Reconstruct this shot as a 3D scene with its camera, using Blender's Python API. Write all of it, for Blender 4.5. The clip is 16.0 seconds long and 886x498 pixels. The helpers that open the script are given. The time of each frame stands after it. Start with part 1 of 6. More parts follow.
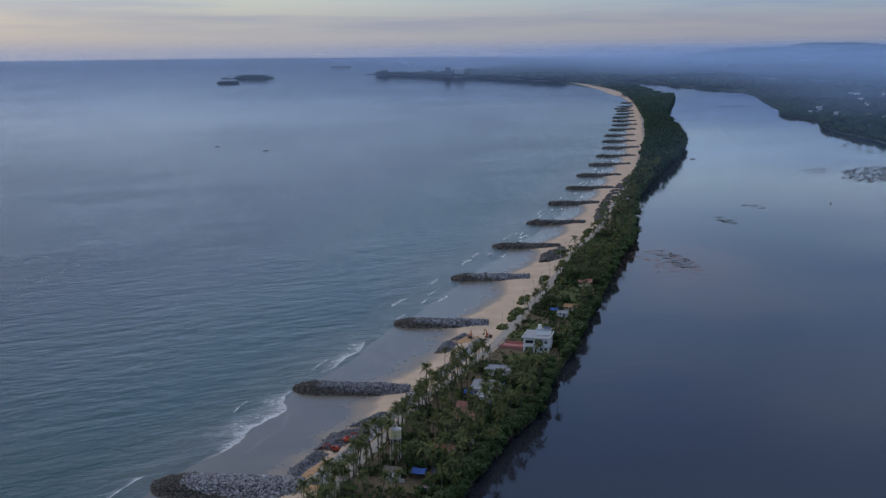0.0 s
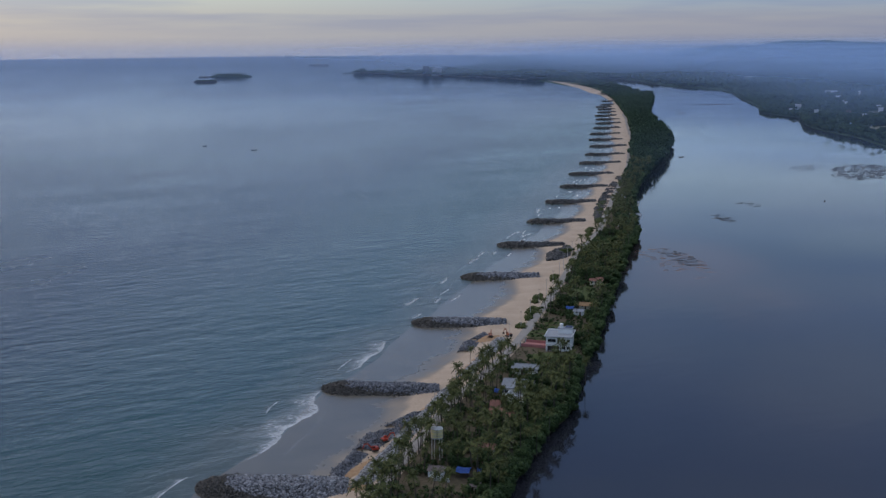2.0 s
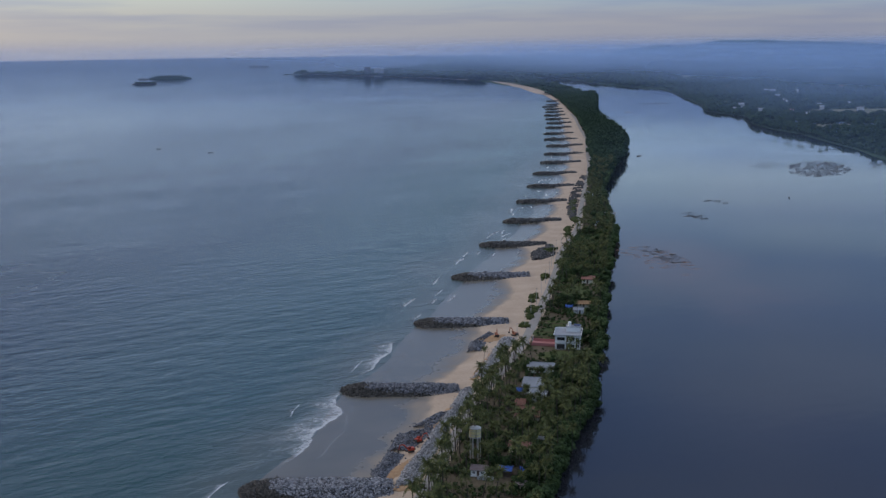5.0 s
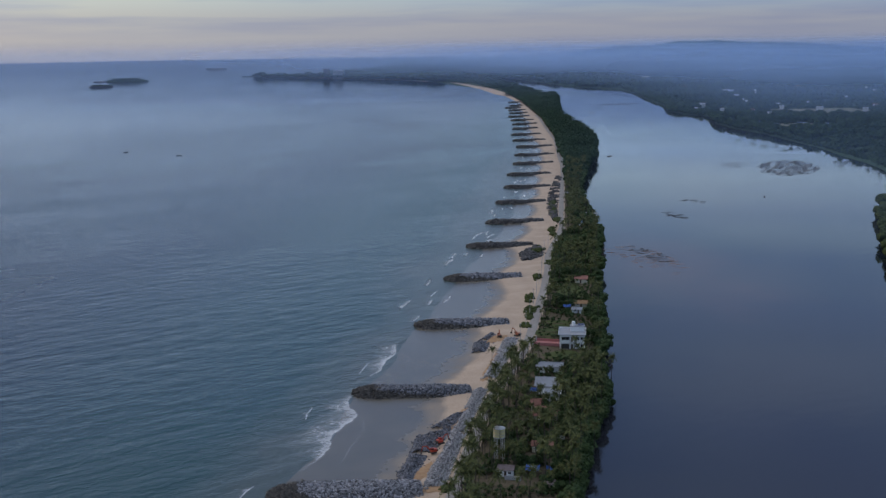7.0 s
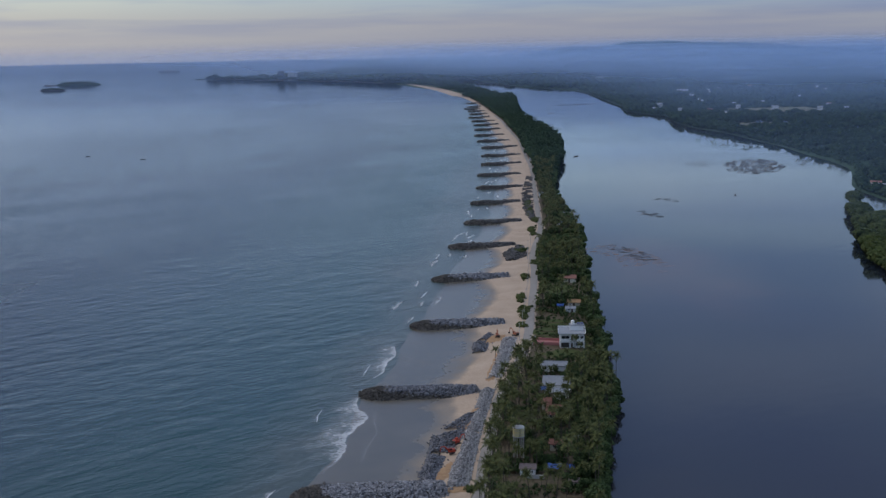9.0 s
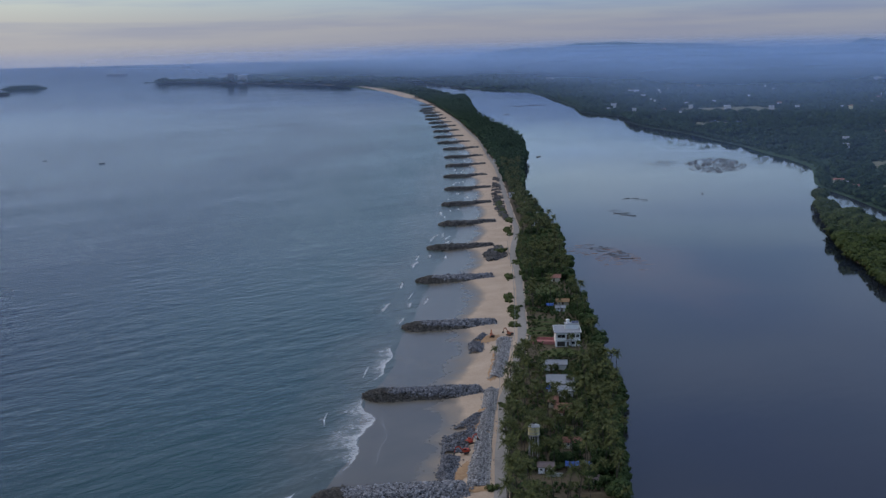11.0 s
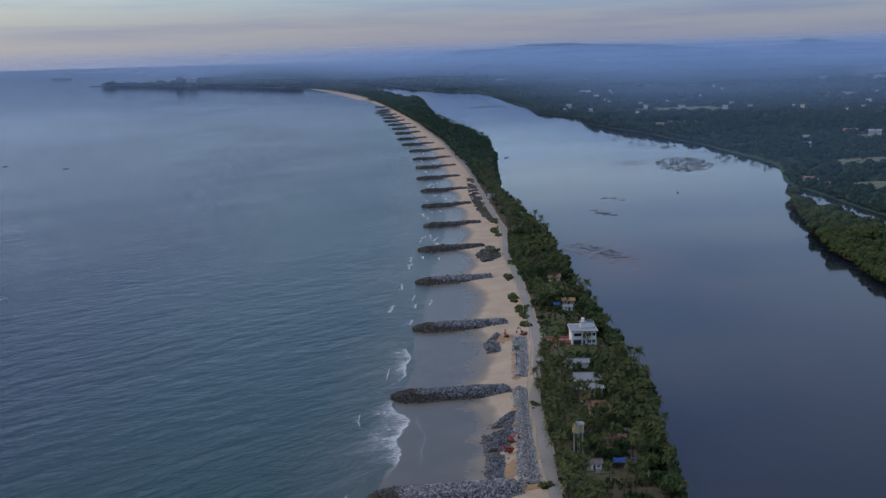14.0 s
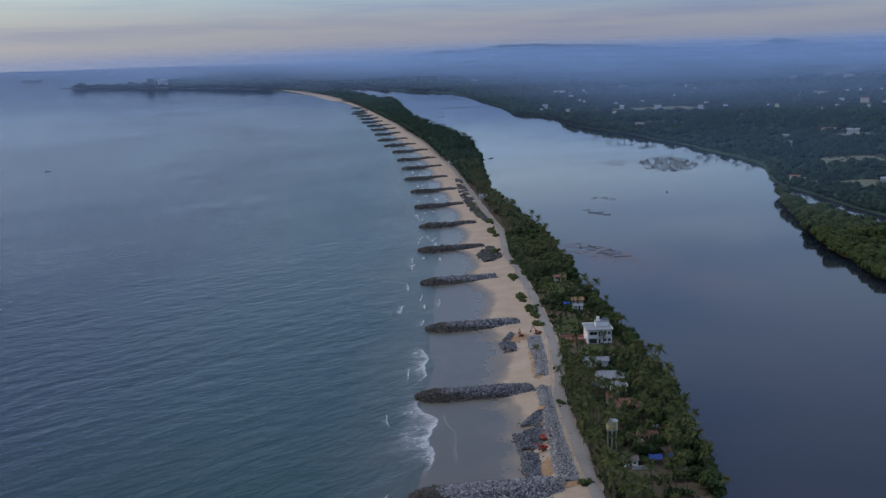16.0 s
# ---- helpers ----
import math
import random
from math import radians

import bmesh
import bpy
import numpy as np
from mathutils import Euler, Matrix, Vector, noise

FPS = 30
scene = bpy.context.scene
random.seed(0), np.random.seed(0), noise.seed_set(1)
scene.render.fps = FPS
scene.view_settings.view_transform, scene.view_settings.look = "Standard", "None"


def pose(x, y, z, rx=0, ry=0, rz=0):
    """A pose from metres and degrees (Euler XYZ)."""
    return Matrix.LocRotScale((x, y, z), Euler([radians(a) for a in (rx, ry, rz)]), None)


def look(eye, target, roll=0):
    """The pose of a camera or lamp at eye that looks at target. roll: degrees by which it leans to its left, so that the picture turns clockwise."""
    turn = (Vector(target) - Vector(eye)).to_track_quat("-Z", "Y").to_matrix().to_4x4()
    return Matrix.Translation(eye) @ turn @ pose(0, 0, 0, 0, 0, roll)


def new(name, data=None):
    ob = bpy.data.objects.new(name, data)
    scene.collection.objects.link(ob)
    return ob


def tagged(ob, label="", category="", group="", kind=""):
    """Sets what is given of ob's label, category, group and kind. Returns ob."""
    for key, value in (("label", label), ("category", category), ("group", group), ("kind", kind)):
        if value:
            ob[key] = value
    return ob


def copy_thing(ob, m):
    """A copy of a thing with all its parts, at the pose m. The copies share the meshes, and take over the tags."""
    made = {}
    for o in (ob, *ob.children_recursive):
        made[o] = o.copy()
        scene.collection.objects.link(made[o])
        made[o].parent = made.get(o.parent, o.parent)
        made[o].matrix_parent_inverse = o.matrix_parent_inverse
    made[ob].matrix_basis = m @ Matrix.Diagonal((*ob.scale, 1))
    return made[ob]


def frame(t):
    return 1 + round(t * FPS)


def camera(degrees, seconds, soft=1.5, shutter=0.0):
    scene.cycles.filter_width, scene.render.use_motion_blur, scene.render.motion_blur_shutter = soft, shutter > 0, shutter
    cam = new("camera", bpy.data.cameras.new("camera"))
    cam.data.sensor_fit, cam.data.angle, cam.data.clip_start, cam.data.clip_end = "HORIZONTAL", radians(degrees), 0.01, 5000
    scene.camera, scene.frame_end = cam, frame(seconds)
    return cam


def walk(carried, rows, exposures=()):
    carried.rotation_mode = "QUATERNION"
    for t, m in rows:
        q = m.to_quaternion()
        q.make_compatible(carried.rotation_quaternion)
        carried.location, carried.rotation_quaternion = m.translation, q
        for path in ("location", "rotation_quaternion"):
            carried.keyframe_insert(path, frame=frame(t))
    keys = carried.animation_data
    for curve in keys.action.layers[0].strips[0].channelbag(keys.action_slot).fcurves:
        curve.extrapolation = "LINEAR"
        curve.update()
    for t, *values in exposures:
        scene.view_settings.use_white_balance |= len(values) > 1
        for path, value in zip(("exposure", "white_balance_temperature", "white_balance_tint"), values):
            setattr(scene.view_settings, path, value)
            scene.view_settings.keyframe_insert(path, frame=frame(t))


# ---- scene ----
cam = camera(41.0, 16.0, soft=1.4)
walk(cam, [
    (0, pose(0.00, 0.00, 128.05, 80.494, 0.257, -0.043)),
    (0.5, pose(-5.28, -0.36, 128.34, 80.449, 0.181, -0.332)),
    (1, pose(-10.57, -0.72, 128.61, 80.433, 0.249, -0.692)),
    (1.5, pose(-15.79, -1.08, 128.85, 80.409, 0.249, -1.024)),
    (2, pose(-21.04, -1.40, 129.06, 80.400, 0.303, -1.386)),
    (2.5, pose(-26.23, -1.66, 129.23, 80.381, 0.305, -1.800)),
    (3, pose(-31.42, -1.87, 129.36, 80.378, 0.321, -2.263)),
    (3.5, pose(-36.61, -2.02, 129.47, 80.372, 0.321, -2.768)),
    (4, pose(-41.87, -2.15, 129.55, 80.385, 0.414, -3.379)),
    (6.5, pose(-68.43, -0.95, 129.90, 80.439, 0.633, -6.299)),
    (7, pose(-73.63, -0.42, 129.91, 80.454, 0.700, -6.836)),
    (7.5, pose(-78.82, 0.15, 129.93, 80.461, 0.745, -7.385)),
    (8, pose(-84.02, 0.74, 129.95, 80.472, 0.824, -7.961)),
    (8.5, pose(-89.20, 1.35, 129.96, 80.486, 0.888, -8.586)),
    (9, pose(-94.36, 1.98, 129.97, 80.492, 0.964, -9.278)),
    (11.5, pose(-120.28, 5.98, 130.10, 80.551, 1.265, -12.436)),
    (12, pose(-125.52, 6.74, 130.23, 80.568, 1.315, -12.896)),
    (12.5, pose(-130.75, 7.51, 130.40, 80.563, 1.328, -13.352)),
    (13, pose(-136.00, 8.29, 130.57, 80.555, 1.399, -13.862)),
    (13.5, pose(-141.26, 9.09, 130.76, 80.546, 1.403, -14.314)),
    (14, pose(-146.60, 9.91, 130.95, 80.550, 1.488, -14.717)),
    (14.5, pose(-151.93, 10.71, 131.16, 80.544, 1.459, -15.059)),
    (15, pose(-157.26, 11.51, 131.38, 80.538, 1.488, -15.416)),
    (15.5, pose(-162.53, 12.32, 131.61, 80.530, 1.544, -15.831)),
    (16, pose(-167.76, 13.14, 131.83, 80.539, 1.631, -16.314)),
])

# ---- world and sun ----
world = bpy.data.worlds.new("world")
scene.world = world
world.use_nodes = True


def nodes_of(tree):
    n = tree.nodes

    def make(kind, **inputs):
        node = n.new(kind)
        for key, value in inputs.items():
            socket = node.inputs[int(key[1:])] if key[0] == "i" and key[1:].isdigit() else node.inputs[key.replace("_", " ")]
            if isinstance(value, bpy.types.NodeSocket):
                tree.links.new(value, socket)
            else:
                socket.default_value = value
        return node
    return make


def ramp(make, fac, stops, smooth=False):
    node = make("ShaderNodeValToRGB", Fac=fac)
    el = node.color_ramp.elements
    if smooth:
        node.color_ramp.interpolation = "EASE"
    while len(el) < len(stops):
        el.new(0.5)
    for e, (p, c) in zip(el, stops):
        e.position = p
        e.color = (*c, 1) if len(c) == 3 else c
    return node.outputs[0]


def math_node(make, op, a, b=0.0, c=0.0):
    node = make("ShaderNodeMath", i0=a, i1=b, i2=c)
    node.operation = op
    return node.outputs[0]


def mix_rgb(make, fac, a, b, blend="MIX"):
    node = make("ShaderNodeMixRGB", Fac=fac, Color1=a, Color2=b)
    node.blend_type = blend
    return node.outputs[0]


SUN_AZ, SUN_EL = radians(-62.0), radians(9.0)


def build_world():
    tree = world.node_tree
    tree.nodes.clear()
    make = nodes_of(tree)
    sky = make("ShaderNodeTexSky")
    sky.sky_type, sky.sun_disc = "NISHITA", False
    sky.sun_elevation, sky.sun_rotation = SUN_EL, SUN_AZ
    sky.dust_density, sky.air_density = 2.0, 1.2
    coord = make("ShaderNodeTexCoord").outputs["Generated"]
    sep = make("ShaderNodeSeparateXYZ", Vector=coord)
    up = sep.outputs["Z"]
    # veil of high cloud: pale and pinkish low down, blue higher, bright overhead
    veil = ramp(make, up, [(0.0, (0.315, 0.298, 0.325)), (0.028, (0.345, 0.342, 0.35)), (0.046, (0.385, 0.42, 0.42)), (0.062, (0.49, 0.57, 0.59)), (0.09, (0.41, 0.505, 0.60)),
                           (0.17, (0.155, 0.22, 0.355)), (0.34, (0.085, 0.137, 0.285)), (0.60, (0.19, 0.24, 0.36)), (0.8, (0.44, 0.48, 0.58)), (1.0, (0.80, 0.84, 0.95))])
    # the far side of the sky from the low sun is bluer
    side = math_node(make, "MULTIPLY_ADD", sep.outputs["X"], 0.85, 0.28)
    blue = mix_rgb(make, side, (1, 1, 1, 1), (0.74, 0.85, 0.97, 1), "MIX")
    veil = mix_rgb(make, 1.0, veil, blue, "MULTIPLY")
    # the open sky over the sea is brighter than the cloud-bound side inland
    left = make("ShaderNodeMapRange", Value=sep.outputs["X"], i1=0.26, i2=-0.28, i3=0.0, i4=1.0).outputs[0]
    belt = ramp(make, up, [(0.05, (0, 0, 0)), (0.09, (1, 1, 1)), (0.2, (0.9, 0.9, 0.9)), (0.32, (0.25, 0.25, 0.25)), (0.5, (0, 0, 0))])
    veil = mix_rgb(make, mix_rgb(make, 1.0, belt, left, "MULTIPLY"), veil, mix_rgb(make, 1.0, veil, (1.26, 1.29, 1.42, 1), "MULTIPLY"))
    # dull cloud lies low over the land
    land = make("ShaderNodeMapRange", Value=sep.outputs["X"], i1=-0.12, i2=0.22, i3=0.0, i4=1.0).outputs[0]
    dull = ramp(make, up, [(0.0, (0.80, 0.82, 0.92)), (0.022, (0.86, 0.83, 0.90)), (0.042, (0.68, 0.79, 0.98)), (0.065, (0.74, 0.83, 0.96)), (0.09, (0.86, 0.89, 0.93)), (0.2, (1, 1, 1))])
    veil = mix_rgb(make, land, veil, mix_rgb(make, 1.0, veil, dull, "MULTIPLY"))
    # long flat cloud bars
    scale = make("ShaderNodeMapping", Vector=coord, Scale=(2.2, 2.2, 34.0))
    bars = make("ShaderNodeTexNoise", Vector=scale.outputs[0], Scale=1.7, Detail=5.0, Roughness=0.55)
    bars_f = ramp(make, bars.outputs["Fac"], [(0.46, (0, 0, 0)), (0.66, (1, 1, 1))])
    low = ramp(make, up, [(0.004, (0, 0, 0)), (0.022, (0.6, 0.6, 0.6)), (0.06, (0.85, 0.85, 0.85)), (0.3, (0.5, 0.5, 0.5)), (0.6, (0.2, 0.2, 0.2))])
    veil = mix_rgb(make, mix_rgb(make, 1.0, bars_f, low, "MULTIPLY"), veil, mix_rgb(make, 1.0, veil, (0.55, 0.66, 0.95, 1), "MULTIPLY"))
    # broad soft cloud masses seen back from the water
    big = make("ShaderNodeTexNoise", Vector=make("ShaderNodeMapping", Vector=coord, Scale=(1.0, 1.0, 2.6)).outputs[0], Scale=3.1, Detail=4.0)
    big_f = ramp(make, big.outputs["Fac"], [(0.36, (0, 0, 0)), (0.58, (1, 1, 1))])
    inland = make("ShaderNodeMapRange", Value=sep.outputs["X"], i1=-0.02, i2=0.22, i3=0.12, i4=1.0).outputs[0]
    big_f = mix_rgb(make, 1.0, big_f, inland, "MULTIPLY")
    mid = ramp(make, up, [(0.07, (0, 0, 0)), (0.2, (0.8, 0.8, 0.8)), (0.5, (0.6, 0.6, 0.6))])
    veil = mix_rgb(make, mix_rgb(make, 1.0, big_f, mid, "MULTIPLY"), veil, mix_rgb(make, 1.0, veil, (2.0, 1.5, 1.2, 1), "MULTIPLY"))
    total = mix_rgb(make, 1.0, mix_rgb(make, 0.03, veil, sky.outputs[0]), (0.93, 1.0, 1.055, 1), "MULTIPLY")
    back = make("ShaderNodeBackground", Color=total, Strength=1.23)
    make("ShaderNodeOutputWorld", Surface=back.outputs[0])


build_world()
sun = new("sun", bpy.data.lights.new("sun", "SUN"))
sun.data.energy, sun.data.angle, sun.data.color = 0.9, radians(25), (1.0, 0.86, 0.74)
sun.matrix_world = look((0, 0, 0), (-math.sin(SUN_AZ) * math.cos(0.45), -math.cos(SUN_AZ) * math.cos(0.45), -math.sin(0.45)))

# ---- materials ----
def material(name, build):
    m = bpy.data.materials.new(name)
    m.use_nodes = True
    m.node_tree.nodes.clear()
    make = nodes_of(m.node_tree)
    out = make("ShaderNodeOutputMaterial")
    m.node_tree.links.new(build(make), out.inputs["Surface"])
    return m


def noise_node(make, scale, detail=4.0, rough=0.55, vector=None, stretch=None):
    v = vector or make("ShaderNodeNewGeometry").outputs["Position"]
    if stretch:
        v = make("ShaderNodeMapping", Vector=v, Scale=stretch).outputs[0]
    return make("ShaderNodeTexNoise", Vector=v, Scale=scale, Detail=detail, Roughness=rough).outputs["Fac"]


def surface(make, color, rough=0.85, normal=None, metal=0.0, spec=0.4):
    node = make("ShaderNodeBsdfPrincipled", Base_Color=color, Roughness=rough, Metallic=metal)
    node.inputs["Specular IOR Level"].default_value = spec
    if normal is not None:
        make_link(node.inputs["Normal"], normal)
    return node.outputs[0]


def make_link(socket, out):
    socket.id_data.links.new(out, socket)


def bump(make, height, strength=0.4, dist=0.1):
    return make("ShaderNodeBump", Strength=strength, Distance=dist, Height=height).outputs[0]


def speckled(name, dark, light, scale, rough=0.9, bumpy=0.3, big=0.02, island=0.0, spec=0.3):
    """A plain material with grain at two scales, and a shade of its own for each loose piece."""
    def build(make):
        fine, broad = noise_node(make, scale), noise_node(make, big, 3.0)
        f = math_node(make, "ADD", math_node(make, "MULTIPLY", fine, 0.6), math_node(make, "MULTIPLY", broad, 0.4))
        if island:
            rnd = make("ShaderNodeNewGeometry").outputs["Random Per Island"]
            f = math_node(make, "ADD", math_node(make, "MULTIPLY", f, 1 - island), math_node(make, "MULTIPLY", rnd, island))
        col = ramp(make, f, [(0.25, dark), (0.75, light)])
        return surface(make, col, rough, bump(make, fine, bumpy, 0.3 / scale), spec=spec)
    return material(name, build)


def water_material(name, deep, rough, chop, fine, streaks, grade, shallow=None, calm=1.0, gusts=0.1):
    """Water over a flat sheet: a body colour, waves at two scales, and slicks where the wind leaves it smooth."""
    def build(make):
        geo = make("ShaderNodeNewGeometry").outputs["Position"]
        turned = make("ShaderNodeMapping", Vector=geo, Rotation=(0, 0, radians(-32))).outputs[0]
        w1 = noise_node(make, 0.075, 4.0, 0.55, turned, (1.0, 1.7, 1.0))
        w2 = noise_node(make, 0.33, 4.0, 0.62, turned, (0.9, 1.5, 1.0))
        w3 = noise_node(make, 0.036, 3.0, 0.5, turned, (0.8, 2.2, 1.0))
        h = math_node(make, "ADD", math_node(make, "MULTIPLY", w1, chop), math_node(make, "MULTIPLY", w2, fine))
        h = math_node(make, "ADD", h, math_node(make, "MULTIPLY", w3, chop * 1.1))
        # far out, where distance is drawn in, shading normals tilt hubward to mirror brighter sky
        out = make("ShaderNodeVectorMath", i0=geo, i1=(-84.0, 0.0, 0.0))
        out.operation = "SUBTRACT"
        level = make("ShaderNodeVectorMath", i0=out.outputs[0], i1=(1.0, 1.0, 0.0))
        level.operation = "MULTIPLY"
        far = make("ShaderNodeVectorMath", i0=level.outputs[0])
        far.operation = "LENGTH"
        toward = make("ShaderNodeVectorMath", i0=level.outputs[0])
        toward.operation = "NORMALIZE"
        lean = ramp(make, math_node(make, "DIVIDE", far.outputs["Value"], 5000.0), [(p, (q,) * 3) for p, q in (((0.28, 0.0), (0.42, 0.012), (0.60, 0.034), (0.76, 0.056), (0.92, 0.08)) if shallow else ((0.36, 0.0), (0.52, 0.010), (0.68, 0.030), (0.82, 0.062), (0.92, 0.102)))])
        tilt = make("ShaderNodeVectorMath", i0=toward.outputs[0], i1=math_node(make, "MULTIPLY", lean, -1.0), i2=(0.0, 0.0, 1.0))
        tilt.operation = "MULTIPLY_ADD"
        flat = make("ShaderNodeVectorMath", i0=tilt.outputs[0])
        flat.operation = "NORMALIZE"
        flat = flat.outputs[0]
        h = math_node(make, "MULTIPLY", h, ramp(make, math_node(make, "DIVIDE", far.outputs["Value"], 5000.0), [(0.10, (1, 1, 1)), (0.24, (0.6, 0.6, 0.6)), (0.42, (0.26, 0.26, 0.26)), (0.66, (0.05, 0.05, 0.05))]))
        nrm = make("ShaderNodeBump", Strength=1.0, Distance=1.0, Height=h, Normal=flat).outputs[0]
        slick = math_node(make, "ADD", math_node(make, "MULTIPLY", noise_node(make, 0.0022, 5.0, 0.6, geo, streaks), 0.6),
                          math_node(make, "MULTIPLY", noise_node(make, 0.011, 4.0, 0.6, turned, (0.25, 1.0, 1.0)), 0.4))
        r = ramp(make, slick, [(0.34, (rough * (1 - gusts),) * 3), (0.66, (rough * (1 + gusts),) * 3)], True)
        tone = ramp(make, noise_node(make, 0.004, 3.0, 0.5, geo, (1, 0.6, 1)), [(0.3, deep), (0.7, grade)])
        if shallow:
            # paler green over the sandy shallows, by the way out from the shore
            at = make("ShaderNodeSeparateXYZ", Vector=geo)
            shore = math_node(make, "SUBTRACT", math_node(make, "MULTIPLY_ADD", at.outputs["Y"], 0.25, -172.0), at.outputs["X"])
            shore = math_node(make, "ADD", shore, math_node(make, "MULTIPLY_ADD", noise_node(make, 0.012, 3.0, 0.5, geo), 70.0, -35.0))
            out = ramp(make, math_node(make, "DIVIDE", shore, 240.0), [(0.10, (0, 0, 0)), (1.0, (1, 1, 1))], True)
            tone = mix_rgb(make, out, (*shallow, 1), tone)
            # stirred-up sand in the last metres of water
            surf = ramp(make, math_node(make, "DIVIDE", shore, 240.0), [(0.0, (0.85, 0.85, 0.85)), (0.035, (0.5, 0.5, 0.5)), (0.12, (0, 0, 0))], True)
            tone = mix_rgb(make, surf, tone, (0.07, 0.085, 0.076, 1))
        else:
            # red-brown mud that shows through where the lagoon is shallow
            bed = make("ShaderNodeVectorMath", i0=make("ShaderNodeMapping", Vector=geo, Location=(-142.0 / 70.0, -690.0 / 190.0, 0.0), Scale=(1 / 70.0, 1 / 190.0, 0.0)).outputs[0])
            bed.operation = "LENGTH"
            near = math_node(make, "ADD", bed.outputs["Value"], math_node(make, "MULTIPLY_ADD", noise_node(make, 0.02, 4.0, 0.6, geo), 1.2, -0.6))
            tone = mix_rgb(make, ramp(make, near, [(0.15, (0.75, 0.75, 0.75)), (0.95, (0, 0, 0))], True), tone, (0.085, 0.052, 0.046, 1))
        # the open water lies smoother than the chop near the shore
        r = math_node(make, "MULTIPLY", r, ramp(make, math_node(make, "DIVIDE", far.outputs["Value"], 5000.0), [(0.22, (1, 1, 1)), (0.62, (calm,) * 3)]))
        node = make("ShaderNodeBsdfPrincipled", Base_Color=tone, Roughness=r, IOR=1.33, Normal=nrm)
        return node.outputs[0]
    return material(name, build)


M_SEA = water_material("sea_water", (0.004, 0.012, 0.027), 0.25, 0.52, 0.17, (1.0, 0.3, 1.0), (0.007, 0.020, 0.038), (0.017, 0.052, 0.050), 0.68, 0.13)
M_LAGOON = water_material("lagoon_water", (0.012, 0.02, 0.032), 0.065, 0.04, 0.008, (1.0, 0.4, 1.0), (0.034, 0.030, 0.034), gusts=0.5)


def sand_material():
    """Beach sand: pale and rough when dry, darker and glossy where it lies wet near the water's level."""
    def build(make):
        geo = make("ShaderNodeNewGeometry").outputs["Position"]
        z = make("ShaderNodeSeparateXYZ", Vector=geo).outputs["Z"]
        n = noise_node(make, 0.09, 4.0)
        fine = noise_node(make, 1.3, 4.0)
        wet = math_node(make, "ADD", z, math_node(make, "MULTIPLY_ADD", n, 0.5, -0.25))
        dry = ramp(make, math_node(make, "ADD", math_node(make, "MULTIPLY", fine, 0.5), math_node(make, "MULTIPLY", n, 0.5)),
                   [(0.3, (0.33, 0.24, 0.165)), (0.7, (0.49, 0.375, 0.275))])
        damp = mix_rgb(make, noise_node(make, 0.05, 2.0), (0.086, 0.078, 0.060, 1), (0.140, 0.120, 0.088, 1))
        f = ramp(make, wet, [(0.52, (0, 0, 0)), (1.12, (1, 1, 1))])
        col = mix_rgb(make, f, damp, dry)
        rough = math_node(make, "MULTIPLY_ADD", f, 0.68, 0.22)
        return surface(make, col, rough, bump(make, fine, 0.25, 0.1), spec=0.5)
    return material("beach_sand", build)


M_SAND = sand_material()
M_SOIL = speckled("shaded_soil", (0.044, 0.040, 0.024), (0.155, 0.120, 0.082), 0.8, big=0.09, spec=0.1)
M_ROAD = speckled("worn_asphalt", (0.19, 0.175, 0.16), (0.34, 0.305, 0.27), 1.1, bumpy=0.1, big=0.11)
M_LEAF = speckled("broad_leaves", (0.020, 0.038, 0.014), (0.068, 0.104, 0.036), 1.2, rough=0.7, island=0.45, big=0.06, spec=0.15)
M_WOODS = speckled("far_woods", (0.014, 0.033, 0.018), (0.044, 0.076, 0.036), 0.12, rough=0.85, island=0.3, big=0.007, spec=0.1)

# ---- geometry helpers ----
def mesh_of(name, verts, faces, mat, smooth=False):
    me = bpy.data.meshes.new(name)
    me.from_pydata([tuple(map(float, v)) for v in verts], [], [tuple(map(int, f)) for f in faces])
    me.materials.append(mat)
    if smooth:
        me.polygons.foreach_set("use_smooth", [True] * len(me.polygons))
    me.update()
    return me


def thing(name, me, label="", category="", kind="", group="", at=None):
    ob = new(name, me)
    if at is not None:
        ob.matrix_world = at
    return tagged(ob, label, category, group, kind)


def many(name, template_v, template_f, mats, material_used, smooth=False):
    """One mesh out of many copies of a template: mats is an (n, 3, 4) array of places."""
    tv, tf = np.asarray(template_v, float), np.asarray(template_f, int)
    n, k = len(mats), len(tv)
    v = np.einsum("nij,kj->nki", mats[:, :, :3], tv) + mats[:, None, :, 3]
    f = (tf[None] + (np.arange(n) * k)[:, None, None]).reshape(-1, tf.shape[1])
    me = bpy.data.meshes.new(name)
    me.vertices.add(n * k)
    me.vertices.foreach_set("co", v.reshape(-1))
    c = tf.shape[1]
    me.loops.add(f.size)
    me.loops.foreach_set("vertex_index", f.reshape(-1))
    me.polygons.add(len(f))
    me.polygons.foreach_set("loop_start", np.arange(len(f)) * c)
    me.materials.append(material_used)
    if smooth:
        me.polygons.foreach_set("use_smooth", [True] * len(f))
    me.update(calc_edges=True)
    me.validate()
    return me


